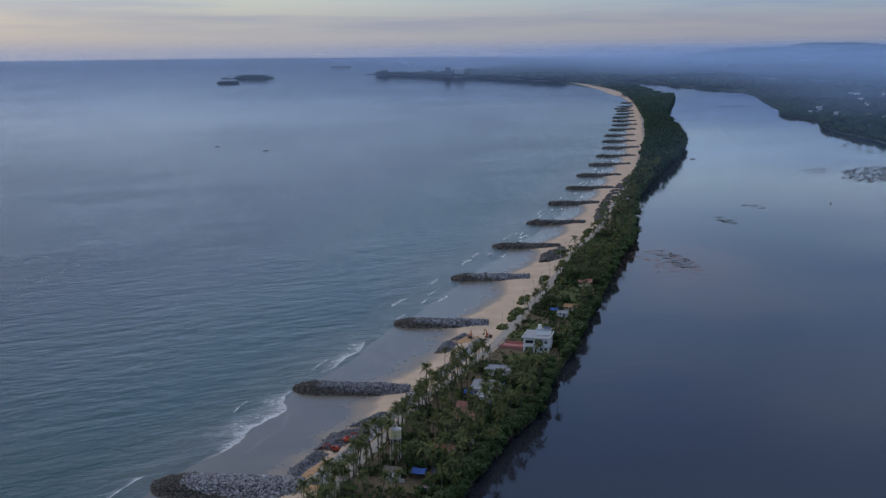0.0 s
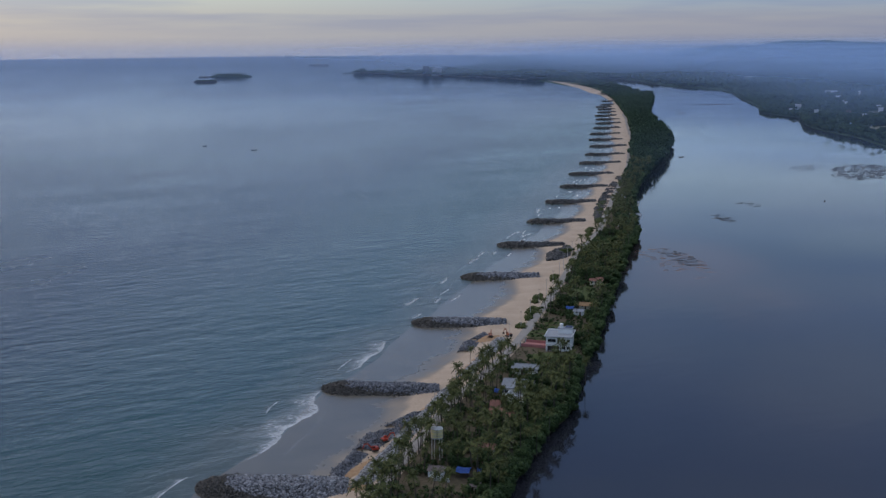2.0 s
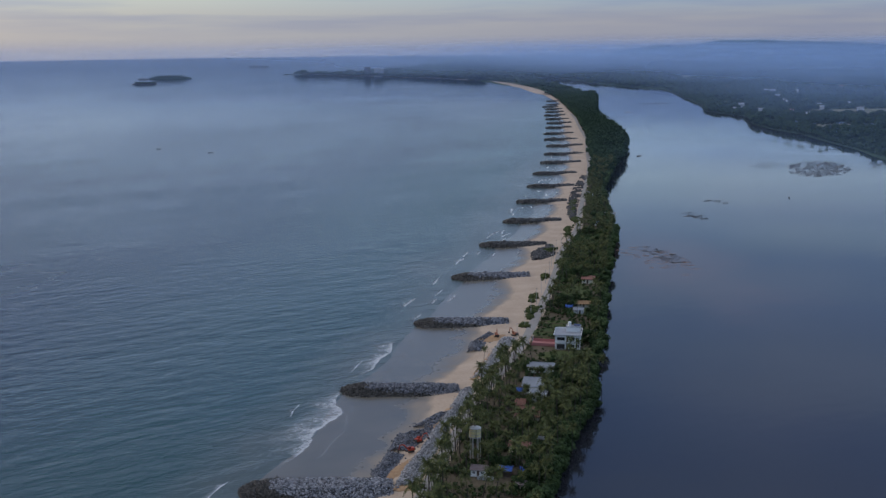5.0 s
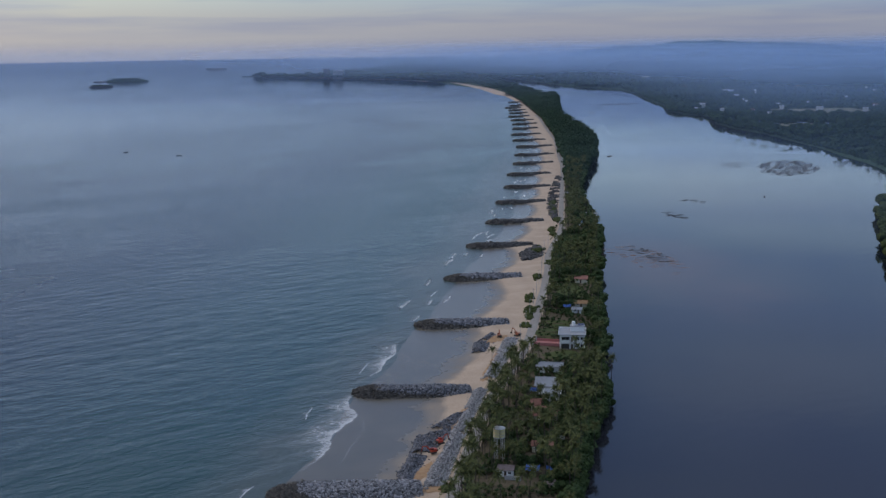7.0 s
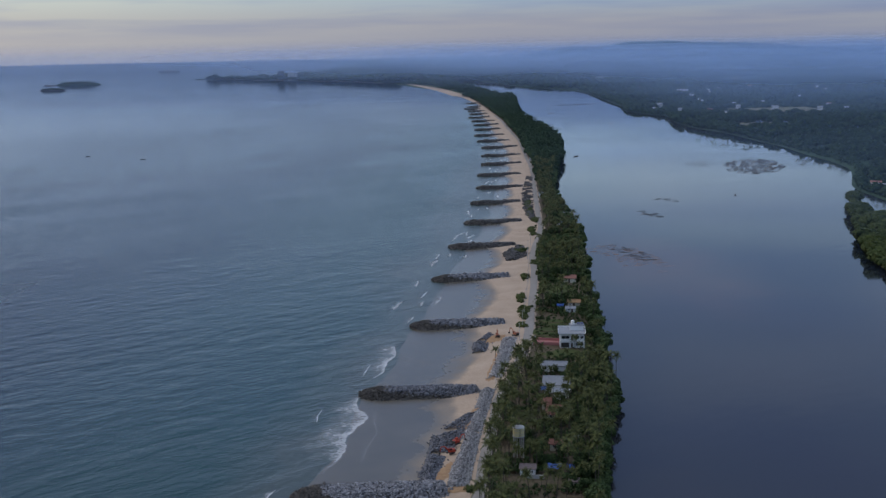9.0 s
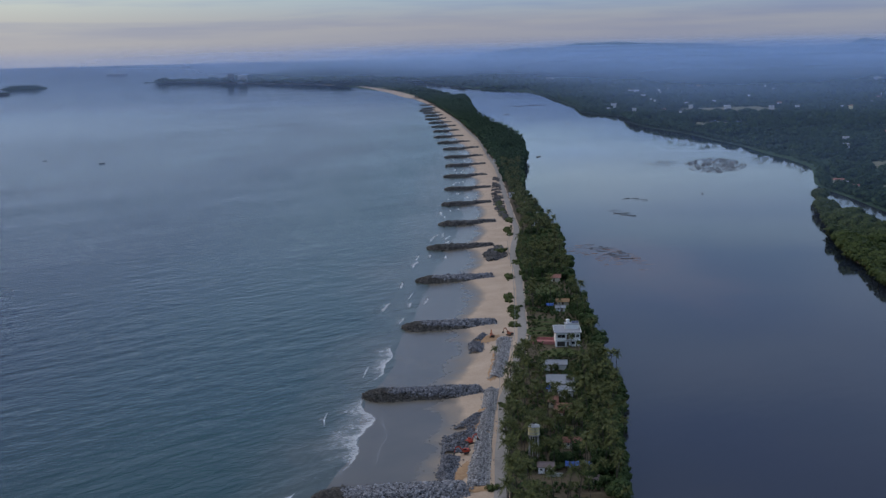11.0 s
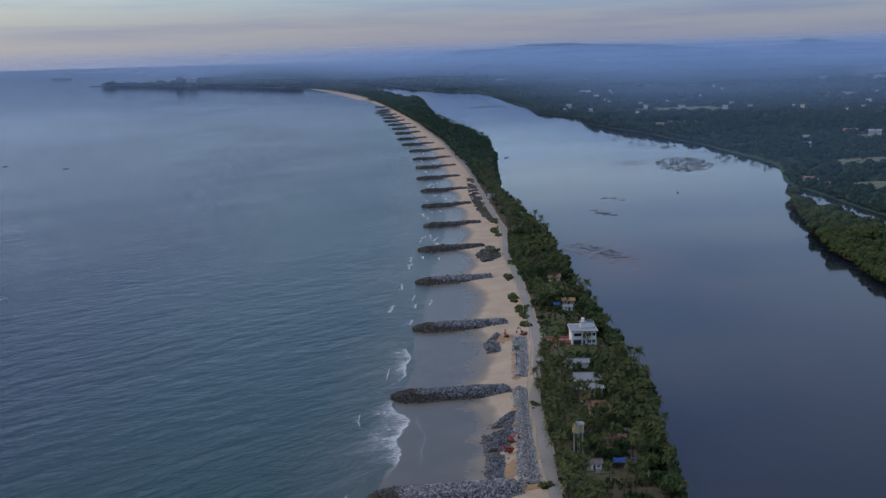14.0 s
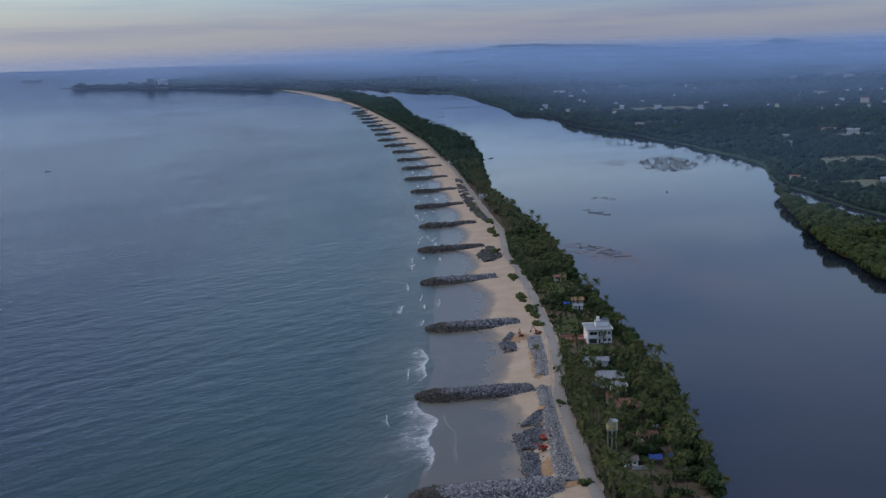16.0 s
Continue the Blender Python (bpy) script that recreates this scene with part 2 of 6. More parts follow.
def places(xyz, scale, turn, flat=None, tilt=None):
    """An (n, 3, 4) array from points, sizes (n or n x 3), turns about z and small tilts."""
    n = len(xyz)
    s = np.broadcast_to(np.asarray(scale, float).reshape(n, -1), (n, 3))
    c, q = np.cos(turn), np.sin(turn)
    m = np.zeros((n, 3, 4))
    m[:, 0, 0], m[:, 0, 1], m[:, 1, 0], m[:, 1, 1], m[:, 2, 2] = c, -q, q, c, 1
    if tilt is not None:
        a, b = tilt[:, 0], tilt[:, 1]
        rx = np.zeros((n, 3, 3))
        rx[:, 0, 0], rx[:, 1, 1], rx[:, 1, 2], rx[:, 2, 1], rx[:, 2, 2] = 1, np.cos(a), -np.sin(a), np.sin(a), np.cos(a)
        ry = np.zeros((n, 3, 3))
        ry[:, 1, 1], ry[:, 0, 0], ry[:, 0, 2], ry[:, 2, 0], ry[:, 2, 2] = 1, np.cos(b), np.sin(b), -np.sin(b), np.cos(b)
        m[:, :, :3] = m[:, :, :3] @ rx @ ry
    m[:, :, :3] *= s[:, None, :]
    m[:, :, 3] = xyz
    return m


rng = np.random.default_rng(7)
HUB, NEAR, SPAN, EYE = np.array([-84.0, 0.0]), 3300.0, 1500.0, 130.0


def bend(p):
    """Draws the distance past 3.3 km in, so that the horizon stays within reach: places keep their bearing and slope."""
    p = np.asarray(p, float).copy()
    d = p[:, :2] - HUB
    r = np.hypot(d[:, 0], d[:, 1])
    u = np.maximum(r - NEAR, 0) / SPAN
    k = np.where(u > 0, (NEAR + SPAN * u / (1 + u)) / np.maximum(r, 1), 1.0)
    p[:, :2] = HUB + d * k[:, None]
    p[:, 2] = p[:, 2] * k + EYE * (1 - k)
    return p


# ---- the plan: lines along the coast, as x for a given y ----
def line(*pts):
    ys, xs = np.array([p[0] for p in pts], float), np.array([p[1] for p in pts], float)
    return lambda y: np.interp(y, ys, xs)


road_x = line((150, -78), (250, -53), (315, -36), (366, -22), (416, -8), (446, 4), (480, 16), (516, 27), (583, 45), (653, 63), (721, 78), (776, 95), (826, 110), (871, 119),
              (937, 134), (1013, 151), (1102, 171), (1180, 189), (1282, 211), (1390, 231), (1497, 252), (1643, 281), (1786, 303), (1970, 332), (2138, 360), (2900, 462), (3200, 494))
lagoon_x = line((150, -70), (250, -12), (308, 2), (337, 11), (377, 24), (402, 36), (437, 43), (469, 52), (497, 60), (563, 76), (632, 93), (682, 103), (785, 132), (877, 147), (993, 167),
                (1073, 186), (1194, 219), (1378, 273), (1562, 322), (1792, 362), (1992, 388), (2241, 425), (2559, 488), (2978, 582), (3431, 661))
lagoon_edge = lagoon_x
lagoon_x = lambda y: lagoon_edge(y) - np.interp(y, [300, 400, 550, 1000, 1500, 2500], [2.5, 3, 4.5, 4.5, 4, 4])
tip_x = line((219, -118), (338, -87.5), (440, -58), (549, -23), (662, 5), (772, 33), (878, 63), (990, 89), (1102, 115), (1214, 138), (1329, 164), (1439, 187), (1559, 210), (1671, 226),
             (1787, 243), (1916, 268), (2034, 290), (2151, 309), (2266, 324), (2387, 347), (2502, 365), (2605, 377), (2705, 401), (2881, 431), (3300, 470))
GROYNES = [219, 338, 441, 549, 662, 772, 878, 990, 1102, 1214, 1329, 1439, 1559, 1671, 1787, 1916, 2034, 2151, 2266, 2387, 2502, 2605, 2705, 2881]


def bay(y):
    """0 at a groyne, 1 half-way to the next."""
    y = np.atleast_1d(np.asarray(y, float))
    i = np.clip(np.searchsorted(GROYNES, y) - 1, 0, len(GROYNES) - 2)
    g = np.array(GROYNES, float)
    u = np.clip((y - g[i]) / (g[i + 1] - g[i]), 0, 1)
    return np.sin(np.pi * u)


def swash_x(y):
    y = np.atleast_1d(np.asarray(y, float))
    into = np.interp(y, [330, 450, 560, 670, 800, 1200], [2.5, 2.5, 1.5, 7, 13, 20])
    return tip_x(y) + into + 1.2 * np.sin(y * 0.07) + 3.0 * bay(y)


def dry_x(y):
    y = np.atleast_1d(np.asarray(y, float))
    return tip_x(y) + np.interp(y, [300, 450, 550, 800, 1000, 1500, 2500], [38, 34, 28, 27, 26, 28, 24]) + np.interp(y, [300, 450, 600, 900, 1500], [6, 7, 11, 11, 7]) * bay(y)


ROWS = np.concatenate([np.arange(150, 320, 10), np.arange(320, 700, 3.0), np.arange(700, 1500, 8.0), np.arange(1500, 3360, 24.0)])


def sheet(name, rows, left, right, height, n, mat, label, category, squeeze=1.0):
    """Ground between two lines, with heights from the share of the way across."""
    verts = []
    for y, a, b in zip(rows, left(rows), right(rows)):
        for u in np.linspace(0, 1, n):
            x = a + (b - a) * u
            verts.append((x, y, height(u, x, y)))
    verts = bend(np.array(verts))
    faces = [(i * n + j, i * n + j + 1, (i + 1) * n + j + 1, (i + 1) * n + j) for i in range(len(rows) - 1) for j in range(n - 1)]
    return thing(name, mesh_of(name, verts, faces, mat, True), label, category, "structure")


def beach_height(x, y):
    s, d, r = float(swash_x(y)[0]), float(dry_x(y)[0]), float(road_x(y))
    z = np.interp(x, [s - 90, s - 25, s, d, d + 7, max(r - 3, d + 9)], [-6.0, -1.2, 0.02, 0.72, 1.5, 2.3])
    return float(z) + (0.12 * noise.noise((x * 0.12, y * 0.12, 0)) if x > d else 0.03 * noise.noise((x * 0.05, y * 0.05, 3)))


def build_ground():
    sheet("beach", ROWS, lambda y: swash_x(y) - 70, lambda y: road_x(y) + 3.0, lambda u, x, y: beach_height(x, y), 46, M_SAND,
          "pale sandy beach, dark and shiny where wet", "beach")
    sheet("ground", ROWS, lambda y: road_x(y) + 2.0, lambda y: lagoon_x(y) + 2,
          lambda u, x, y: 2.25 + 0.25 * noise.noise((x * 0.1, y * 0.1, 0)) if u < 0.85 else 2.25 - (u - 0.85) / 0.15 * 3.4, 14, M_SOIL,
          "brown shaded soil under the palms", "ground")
    rows = np.concatenate([np.arange(150, 800, 4.0), np.arange(800, 2300, 16.0)])
    half = lambda y: 2.05 + 0.2 * np.sin(y * 0.11)
    sheet("road", rows, lambda y: road_x(y) - half(y), lambda y: road_x(y) + half(y), lambda u, x, y: 2.62 + 0.08 * (1 - (2 * u - 1) ** 2), 5, M_ROAD,
          "narrow worn grey asphalt road along the beach", "road")


build_ground()


def build_water():
    """The sea to the horizon, and the still lagoon behind the spit."""
    def fan(name, a0, a1, r0, r1, nr, na, mat, z, label):
        rr = np.concatenate([r0 * (3000 / r0) ** np.linspace(0, 1, 60), 3000 * (r1 / 3000) ** (np.arange(1, nr + 1) / nr)])
        nr = len(rr)
        aa = np.linspace(radians(a0), radians(a1), na)
        rim = lambda a: float(np.interp(math.degrees(a), [-40, -24, -6, 4], [0.70, 0.72, 1.0, 1.0]))
        v = [(HUB[0] + r * rim(a) ** (r / r1) * math.sin(a), r * rim(a) ** (r / r1) * math.cos(a), z) for r in rr for a in aa]
        f = [(i * na + j, i * na + j + 1, (i + 1) * na + j + 1, (i + 1) * na + j) for i in range(nr - 1) for j in range(na - 1)]
        v = bend(np.array(v))
        thing(name, mesh_of(name, v, [q[::-1] for q in f], mat, True), label, "water", "structure")
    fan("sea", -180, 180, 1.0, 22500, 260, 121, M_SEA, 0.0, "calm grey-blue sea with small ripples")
    # the lagoon lies a hand's width above the sheet of the sea
    ys = np.concatenate([np.arange(150, 700, 10.0), np.arange(700, 3300, 50.0), np.arange(3300, 5225, 25.0)])
    n = 24
    v = [(a + (b - a) * u, y, 0.12) for y, a, b in zip(ys, lagoon_x(ys) - 3, lagoon_x(ys) + 900 + 0.2 * ys) for u in np.linspace(0, 1, n)]
    f = [(i * n + j, i * n + j + 1, (i + 1) * n + j + 1, (i + 1) * n + j) for i in range(len(ys) - 1) for j in range(n - 1)]
    thing("lagoon", mesh_of("lagoon", bend(np.array(v)), f, M_LAGOON, True), "still blue lagoon mirroring the evening sky", "water", "structure")


build_water()

# ---- the far shore ----
bank_x = line((300, 380), (640, 386), (728, 388), (815, 400), (850, 408), (906, 422), (949, 431), (996, 439), (1040, 462), (1131, 512), (1167, 527), (1251, 548), (1337, 558), (1437, 579),
              (1543, 588), (1702, 609), (1821, 606), (1956, 620), (2161, 680), (2199, 670), (2345, 660), (2587, 728), (2981, 800), (3417, 885), (3579, 908), (3755, 880), (4013, 838), (4406, 848), (4911, 852), (5142, 845))


def build_mainland():
    ys = np.concatenate([np.arange(300, 3300, 40.0), np.arange(3300, 5200, 100.0), 5200 * 1.1 ** np.arange(0, 15)])
    n = 30
    v = []
    for y in ys:
        a = float(bank_x(min(y, 5142)))
        b = a + 1500 + y * 0.9
        for u in np.linspace(0, 1, n) ** 1.8:
            x = a + (b - a) * u
            v.append((x, y, -0.8 if u == 0 else 1.2 + 3.0 * noise.noise((x * 0.002, y * 0.002, 0))))
    f = [(i * n + j, i * n + j + 1, (i + 1) * n + j + 1, (i + 1) * n + j) for i in range(len(ys) - 1) for j in range(n - 1)]
    thing("mainland", mesh_of("mainland", bend(np.array(v)), f, M_WOODS, True), "flat wooded mainland across the lagoon", "land", "structure")


build_mainland()

# ---- more materials ----
def plain(name, color, rough=0.8, metal=0.0, vary=0.18, scale=1.5, spec=0.4):
    a, b = [max(0.0, c * (1 - vary)) for c in color], [min(1.0, c * (1 + vary)) for c in color]
    def build(make):
        f = math_node(make, "ADD", math_node(make, "MULTIPLY", noise_node(make, scale), 0.55), math_node(make, "MULTIPLY", noise_node(make, scale * 0.15, 2.0), 0.45))
        return surface(make, ramp(make, f, [(0.3, a), (0.7, b)]), rough, bump(make, f, 0.15, 0.05), metal, spec)
    return material(name, build)


def boulder_material(name, dark, light):
    def build(make):
        rnd = make("ShaderNodeNewGeometry").outputs["Random Per Island"]
        obj = make("ShaderNodeObjectInfo").outputs["Random"]
        mixd = math_node(make, "FRACT", math_node(make, "ADD", rnd, obj))
        fine = noise_node(make, 1.1, 5.0, 0.65)
        f = math_node(make, "ADD", math_node(make, "MULTIPLY", mixd, 0.55), math_node(make, "MULTIPLY", fine, 0.45))
        return surface(make, ramp(make, f, [(0.2, dark), (0.8, light)]), 0.88, bump(make, fine, 0.6, 0.4))
    return material(name, build)


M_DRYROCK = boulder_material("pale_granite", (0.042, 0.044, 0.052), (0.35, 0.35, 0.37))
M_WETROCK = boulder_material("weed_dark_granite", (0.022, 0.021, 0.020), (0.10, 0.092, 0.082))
M_MIDROCK = boulder_material("blue_grey_granite", (0.035, 0.038, 0.047), (0.235, 0.24, 0.265))
M_PALEROCK = boulder_material("fresh_pale_granite", (0.07, 0.07, 0.075), (0.46, 0.45, 0.45))
M_DARKROCK = boulder_material("old_dark_granite", (0.026, 0.026, 0.028), (0.115, 0.112, 0.112))
M_PALM = speckled("palm_fronds", (0.024, 0.037, 0.012), (0.126, 0.134, 0.044), 0.9, rough=0.65, island=0.45, big=0.07, spec=0.15)
M_TRUNK = speckled("palm_bark", (0.035, 0.031, 0.026), (0.10, 0.088, 0.075), 2.0)
M_GRASS = speckled("rough_grass", (0.030, 0.050, 0.014), (0.090, 0.100, 0.036), 0.7, big=0.09, spec=0.15)
M_MANGROVE = speckled("mangrove_leaves", (0.018, 0.033, 0.009), (0.062, 0.082, 0.024), 0.6, rough=0.7, island=0.4, big=0.03, spec=0.15)
M_WHITE = plain("white_wall_paint", (0.78, 0.78, 0.76), 0.7, vary=0.06)
M_CREAM = plain("cream_wall_paint", (0.62, 0.56, 0.42), 0.75, vary=0.12)
M_YELLOW = plain("faded_yellow_paint", (0.66, 0.58, 0.30), 0.7, vary=0.1)
M_CONCRETE = plain("weathered_concrete", (0.40, 0.40, 0.39), 0.9)
M_ROOFGREY = plain("grey_sheet_roof", (0.25, 0.26, 0.28), 0.6, vary=0.2)
M_TILE = plain("dull_red_roof_tiles", (0.26, 0.12, 0.09), 0.85, vary=0.3)
M_BROWN = plain("purple_brown_sheet", (0.17, 0.13, 0.125), 0.8, vary=0.3)
M_PALE = plain("weathered_pale_wall", (0.46, 0.455, 0.44), 0.8, vary=0.2)
M_RUST = plain("rust_brown_sheet", (0.34, 0.20, 0.10), 0.8, vary=0.3)
M_PINK = plain("red_oxide_paving", (0.36, 0.15, 0.14), 0.85, vary=0.2)
M_BLUESHEET = plain("faded_blue_sheet", (0.10, 0.19, 0.30), 0.6, vary=0.2)
M_BLUE = plain("blue_tarpaulin", (0.07, 0.17, 0.55), 0.5, vary=0.25)
M_ORANGE = plain("orange_machine_paint", (0.40, 0.05, 0.025), 0.5, vary=0.15)
M_DULLORANGE = plain("dusty_orange_paint", (0.30, 0.10, 0.05), 0.6, vary=0.25)
M_IRON = plain("dark_dusty_iron", (0.05, 0.045, 0.04), 0.7, vary=0.3)
M_GLASS = plain("dark_window_glass", (0.018, 0.02, 0.024), 0.08, vary=0.1, spec=0.6)
M_TIMBER = plain("dark_timber", (0.10, 0.07, 0.05), 0.8)
M_PANEL = plain("solar_panel_glass", (0.03, 0.045, 0.10), 0.15)
M_MUD = speckled("brown_mud_and_weed", (0.09, 0.065, 0.045), (0.22, 0.15, 0.11), 0.35, big=0.05)
M_HILL = speckled("hazy_hill_forest", (0.022, 0.040, 0.024), (0.05, 0.078, 0.045), 0.01, big=0.002)
M_FIELD = speckled("pale_dry_fields", (0.085, 0.095, 0.05), (0.19, 0.175, 0.11), 0.08, big=0.01)


def foam_material(name, thick):
    """Broken white foam: threads and patches with holes, thickest in the middle of its strip."""
    def build(make):
        geo = make("ShaderNodeNewGeometry").outputs["Position"]
        uv = make("ShaderNodeSeparateXYZ", Vector=make("ShaderNodeTexCoord").outputs["UV"])
        n = math_node(make, "ADD", math_node(make, "MULTIPLY", noise_node(make, 0.85, 6.0, 0.72, geo, (0.7, 1.0, 1.0)), 0.6), math_node(make, "MULTIPLY", noise_node(make, 0.13, 3.0, 0.6, geo), 0.4))
        edge = ramp(make, uv.outputs["X"], [(0.0, (0.0, 0.0, 0.0)), (0.3, (0.36, 0.36, 0.36)), (0.75, (0.52, 0.52, 0.52)), (0.95, (0.86, 0.86, 0.86)), (1.0, (0.3, 0.3, 0.3))])
        ends = ramp(make, uv.outputs["Y"], [(0.0, (0, 0, 0)), (0.3, (1, 1, 1)), (0.75, (1, 1, 1)), (1.0, (0, 0, 0))])
        want = math_node(make, "MULTIPLY", edge, ends)
        a = math_node(make, "ADD", math_node(make, "MULTIPLY", want, 0.5), math_node(make, "SUBTRACT", n, 0.68))
        a = ramp(make, a, [(0.0, (0, 0, 0)), (0.30, (thick,) * 3)])
        foam = surface(make, (0.80, 0.82, 0.84, 1), 0.9)
        clear = make("ShaderNodeBsdfTransparent").outputs[0]
        return make("ShaderNodeMixShader", i0=a, i1=clear, i2=foam).outputs[0]
    return material(name, build)


M_FOAM, M_LACE = foam_material("sea_foam", 0.66), foam_material("thin_foam", 0.16)


def haze_sheet_material(name, density, top, low, foot, inland):
    """Blue-tinted sheet standing in for distance haze: densest low down, thinning upward and seaward."""
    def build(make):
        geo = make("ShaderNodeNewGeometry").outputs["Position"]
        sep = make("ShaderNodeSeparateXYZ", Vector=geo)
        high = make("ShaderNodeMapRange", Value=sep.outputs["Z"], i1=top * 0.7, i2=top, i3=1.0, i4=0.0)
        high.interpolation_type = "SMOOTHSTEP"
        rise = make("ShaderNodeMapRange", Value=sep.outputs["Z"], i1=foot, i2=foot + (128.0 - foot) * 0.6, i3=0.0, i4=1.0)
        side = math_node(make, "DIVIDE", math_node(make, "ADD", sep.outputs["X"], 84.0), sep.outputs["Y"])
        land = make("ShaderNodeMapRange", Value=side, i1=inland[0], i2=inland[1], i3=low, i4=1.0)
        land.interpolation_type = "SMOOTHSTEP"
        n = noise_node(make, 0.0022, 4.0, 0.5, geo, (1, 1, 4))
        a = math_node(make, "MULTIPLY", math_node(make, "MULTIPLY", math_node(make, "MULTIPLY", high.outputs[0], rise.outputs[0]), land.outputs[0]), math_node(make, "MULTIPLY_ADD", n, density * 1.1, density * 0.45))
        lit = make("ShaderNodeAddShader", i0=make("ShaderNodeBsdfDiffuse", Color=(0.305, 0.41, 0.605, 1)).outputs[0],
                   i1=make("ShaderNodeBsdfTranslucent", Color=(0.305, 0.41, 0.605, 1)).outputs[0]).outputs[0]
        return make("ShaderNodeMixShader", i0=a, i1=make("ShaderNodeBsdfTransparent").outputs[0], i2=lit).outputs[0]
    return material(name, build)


# ---- part helpers ----
def part(name, bm, mat, parent, label="", at=None):
    me = bpy.data.meshes.new(name)
    bm.to_mesh(me)
    bm.free()
    me.materials.append(mat)
    ob = new(name, me)
    ob.parent = parent
    if at is not None:
        ob.matrix_basis = at
    return tagged(ob, label)


def root(name, label, category, at, group="", kind=""):
    ob = new(name)
    ob.empty_display_size = 0.2
    ob.matrix_basis = at
    return tagged(ob, label, category, group, kind)


def box(bm, x0, x1, y0, y1, z0, z1, m=None):
    v = [bm.verts.new((x, y, z)) for z in (z0, z1) for x, y in ((x0, y0), (x1, y0), (x1, y1), (x0, y1))]
    for f in ((3, 2, 1, 0), (4, 5, 6, 7), (0, 1, 5, 4), (1, 2, 6, 5), (2, 3, 7, 6), (3, 0, 4, 7)):
        bm.faces.new([v[i] for i in f])
    if m is not None:
        bmesh.ops.transform(bm, matrix=m, verts=v)
    return bm


def boxes(*dims):
    bm = bmesh.new()
    for d in dims:
        box(bm, *d)
    return bm


def soft(bm, width=0.04):
    bmesh.ops.bevel(bm, geom=list(bm.edges), offset=width, segments=1, affect="EDGES", profile=0.5)
    return bm


def drum(r0, r1, z0, z1, n=20, cap=True):
    bm = bmesh.new()
    bmesh.ops.create_cone(bm, cap_ends=cap, segments=n, radius1=r0, radius2=r1, depth=z1 - z0, matrix=Matrix.Translation((0, 0, (z0 + z1) / 2)))
    return bm


def limb(a, b, r0, r1, n=6):
    """A tapered round bar from a to b."""
    a, b = Vector(a), Vector(b)
    bm = bmesh.new()
    m = Matrix.Translation((a + b) / 2) @ (b - a).to_track_quat("Z", "Y").to_matrix().to_4x4()
    bmesh.ops.create_cone(bm, cap_ends=True, segments=n, radius1=r0, radius2=r1, depth=(b - a).length, matrix=m)
    return bm


def joined(*bms):
    out = bmesh.new()
    for bm in bms:
        me = bpy.data.meshes.new("tmp")
        bm.to_mesh(me)
        bm.free()
        out.from_mesh(me)
        bpy.data.meshes.remove(me)
    return out


def wall_panel(w, h, th, holes):
    """A wall in the xz plane, th thick toward +y, with holes (x0, x1, z0, z1) that go through it."""
    xs = sorted({0, w, *[v for o in holes for v in o[:2]]})
    zs = sorted({0, h, *[v for o in holes for v in o[2:]]})
    bm = bmesh.new()
    for x0, x1 in zip(xs, xs[1:]):
        for z0, z1 in zip(zs, zs[1:]):
            cx, cz = (x0 + x1) / 2, (z0 + z1) / 2
            if not any(a < cx < b and c < cz < d for a, b, c, d in holes):
                box(bm, x0, x1, 0, th, z0, z1)
    bmesh.ops.remove_doubles(bm, verts=bm.verts, dist=1e-4)
    return bm


def window(parent, hole, at, mats=(M_WHITE, M_GLASS), kind="window"):
    a, b, c, d = hole
    t = 0.07
    frame_bm = boxes((a, b, 0.05, 0.14, c, c + t), (a, b, 0.05, 0.14, d - t, d), (a, a + t, 0.05, 0.14, c + t, d - t), (b - t, b, 0.05, 0.14, c + t, d - t),
                     ((a + b) / 2 - t / 2, (a + b) / 2 + t / 2, 0.05, 0.14, c + t, d - t))
    w = part(kind, frame_bm, mats[0], parent, at=at)
    part("pane", boxes((a + t, b - t, 0.09, 0.11, c + t, d - t)), mats[1], w)
    if kind == "window":
        part("sill", boxes((a - 0.1, b + 0.1, -0.14, 0.04, c - 0.1, c - 0.003)), mats[0], w)
    return w


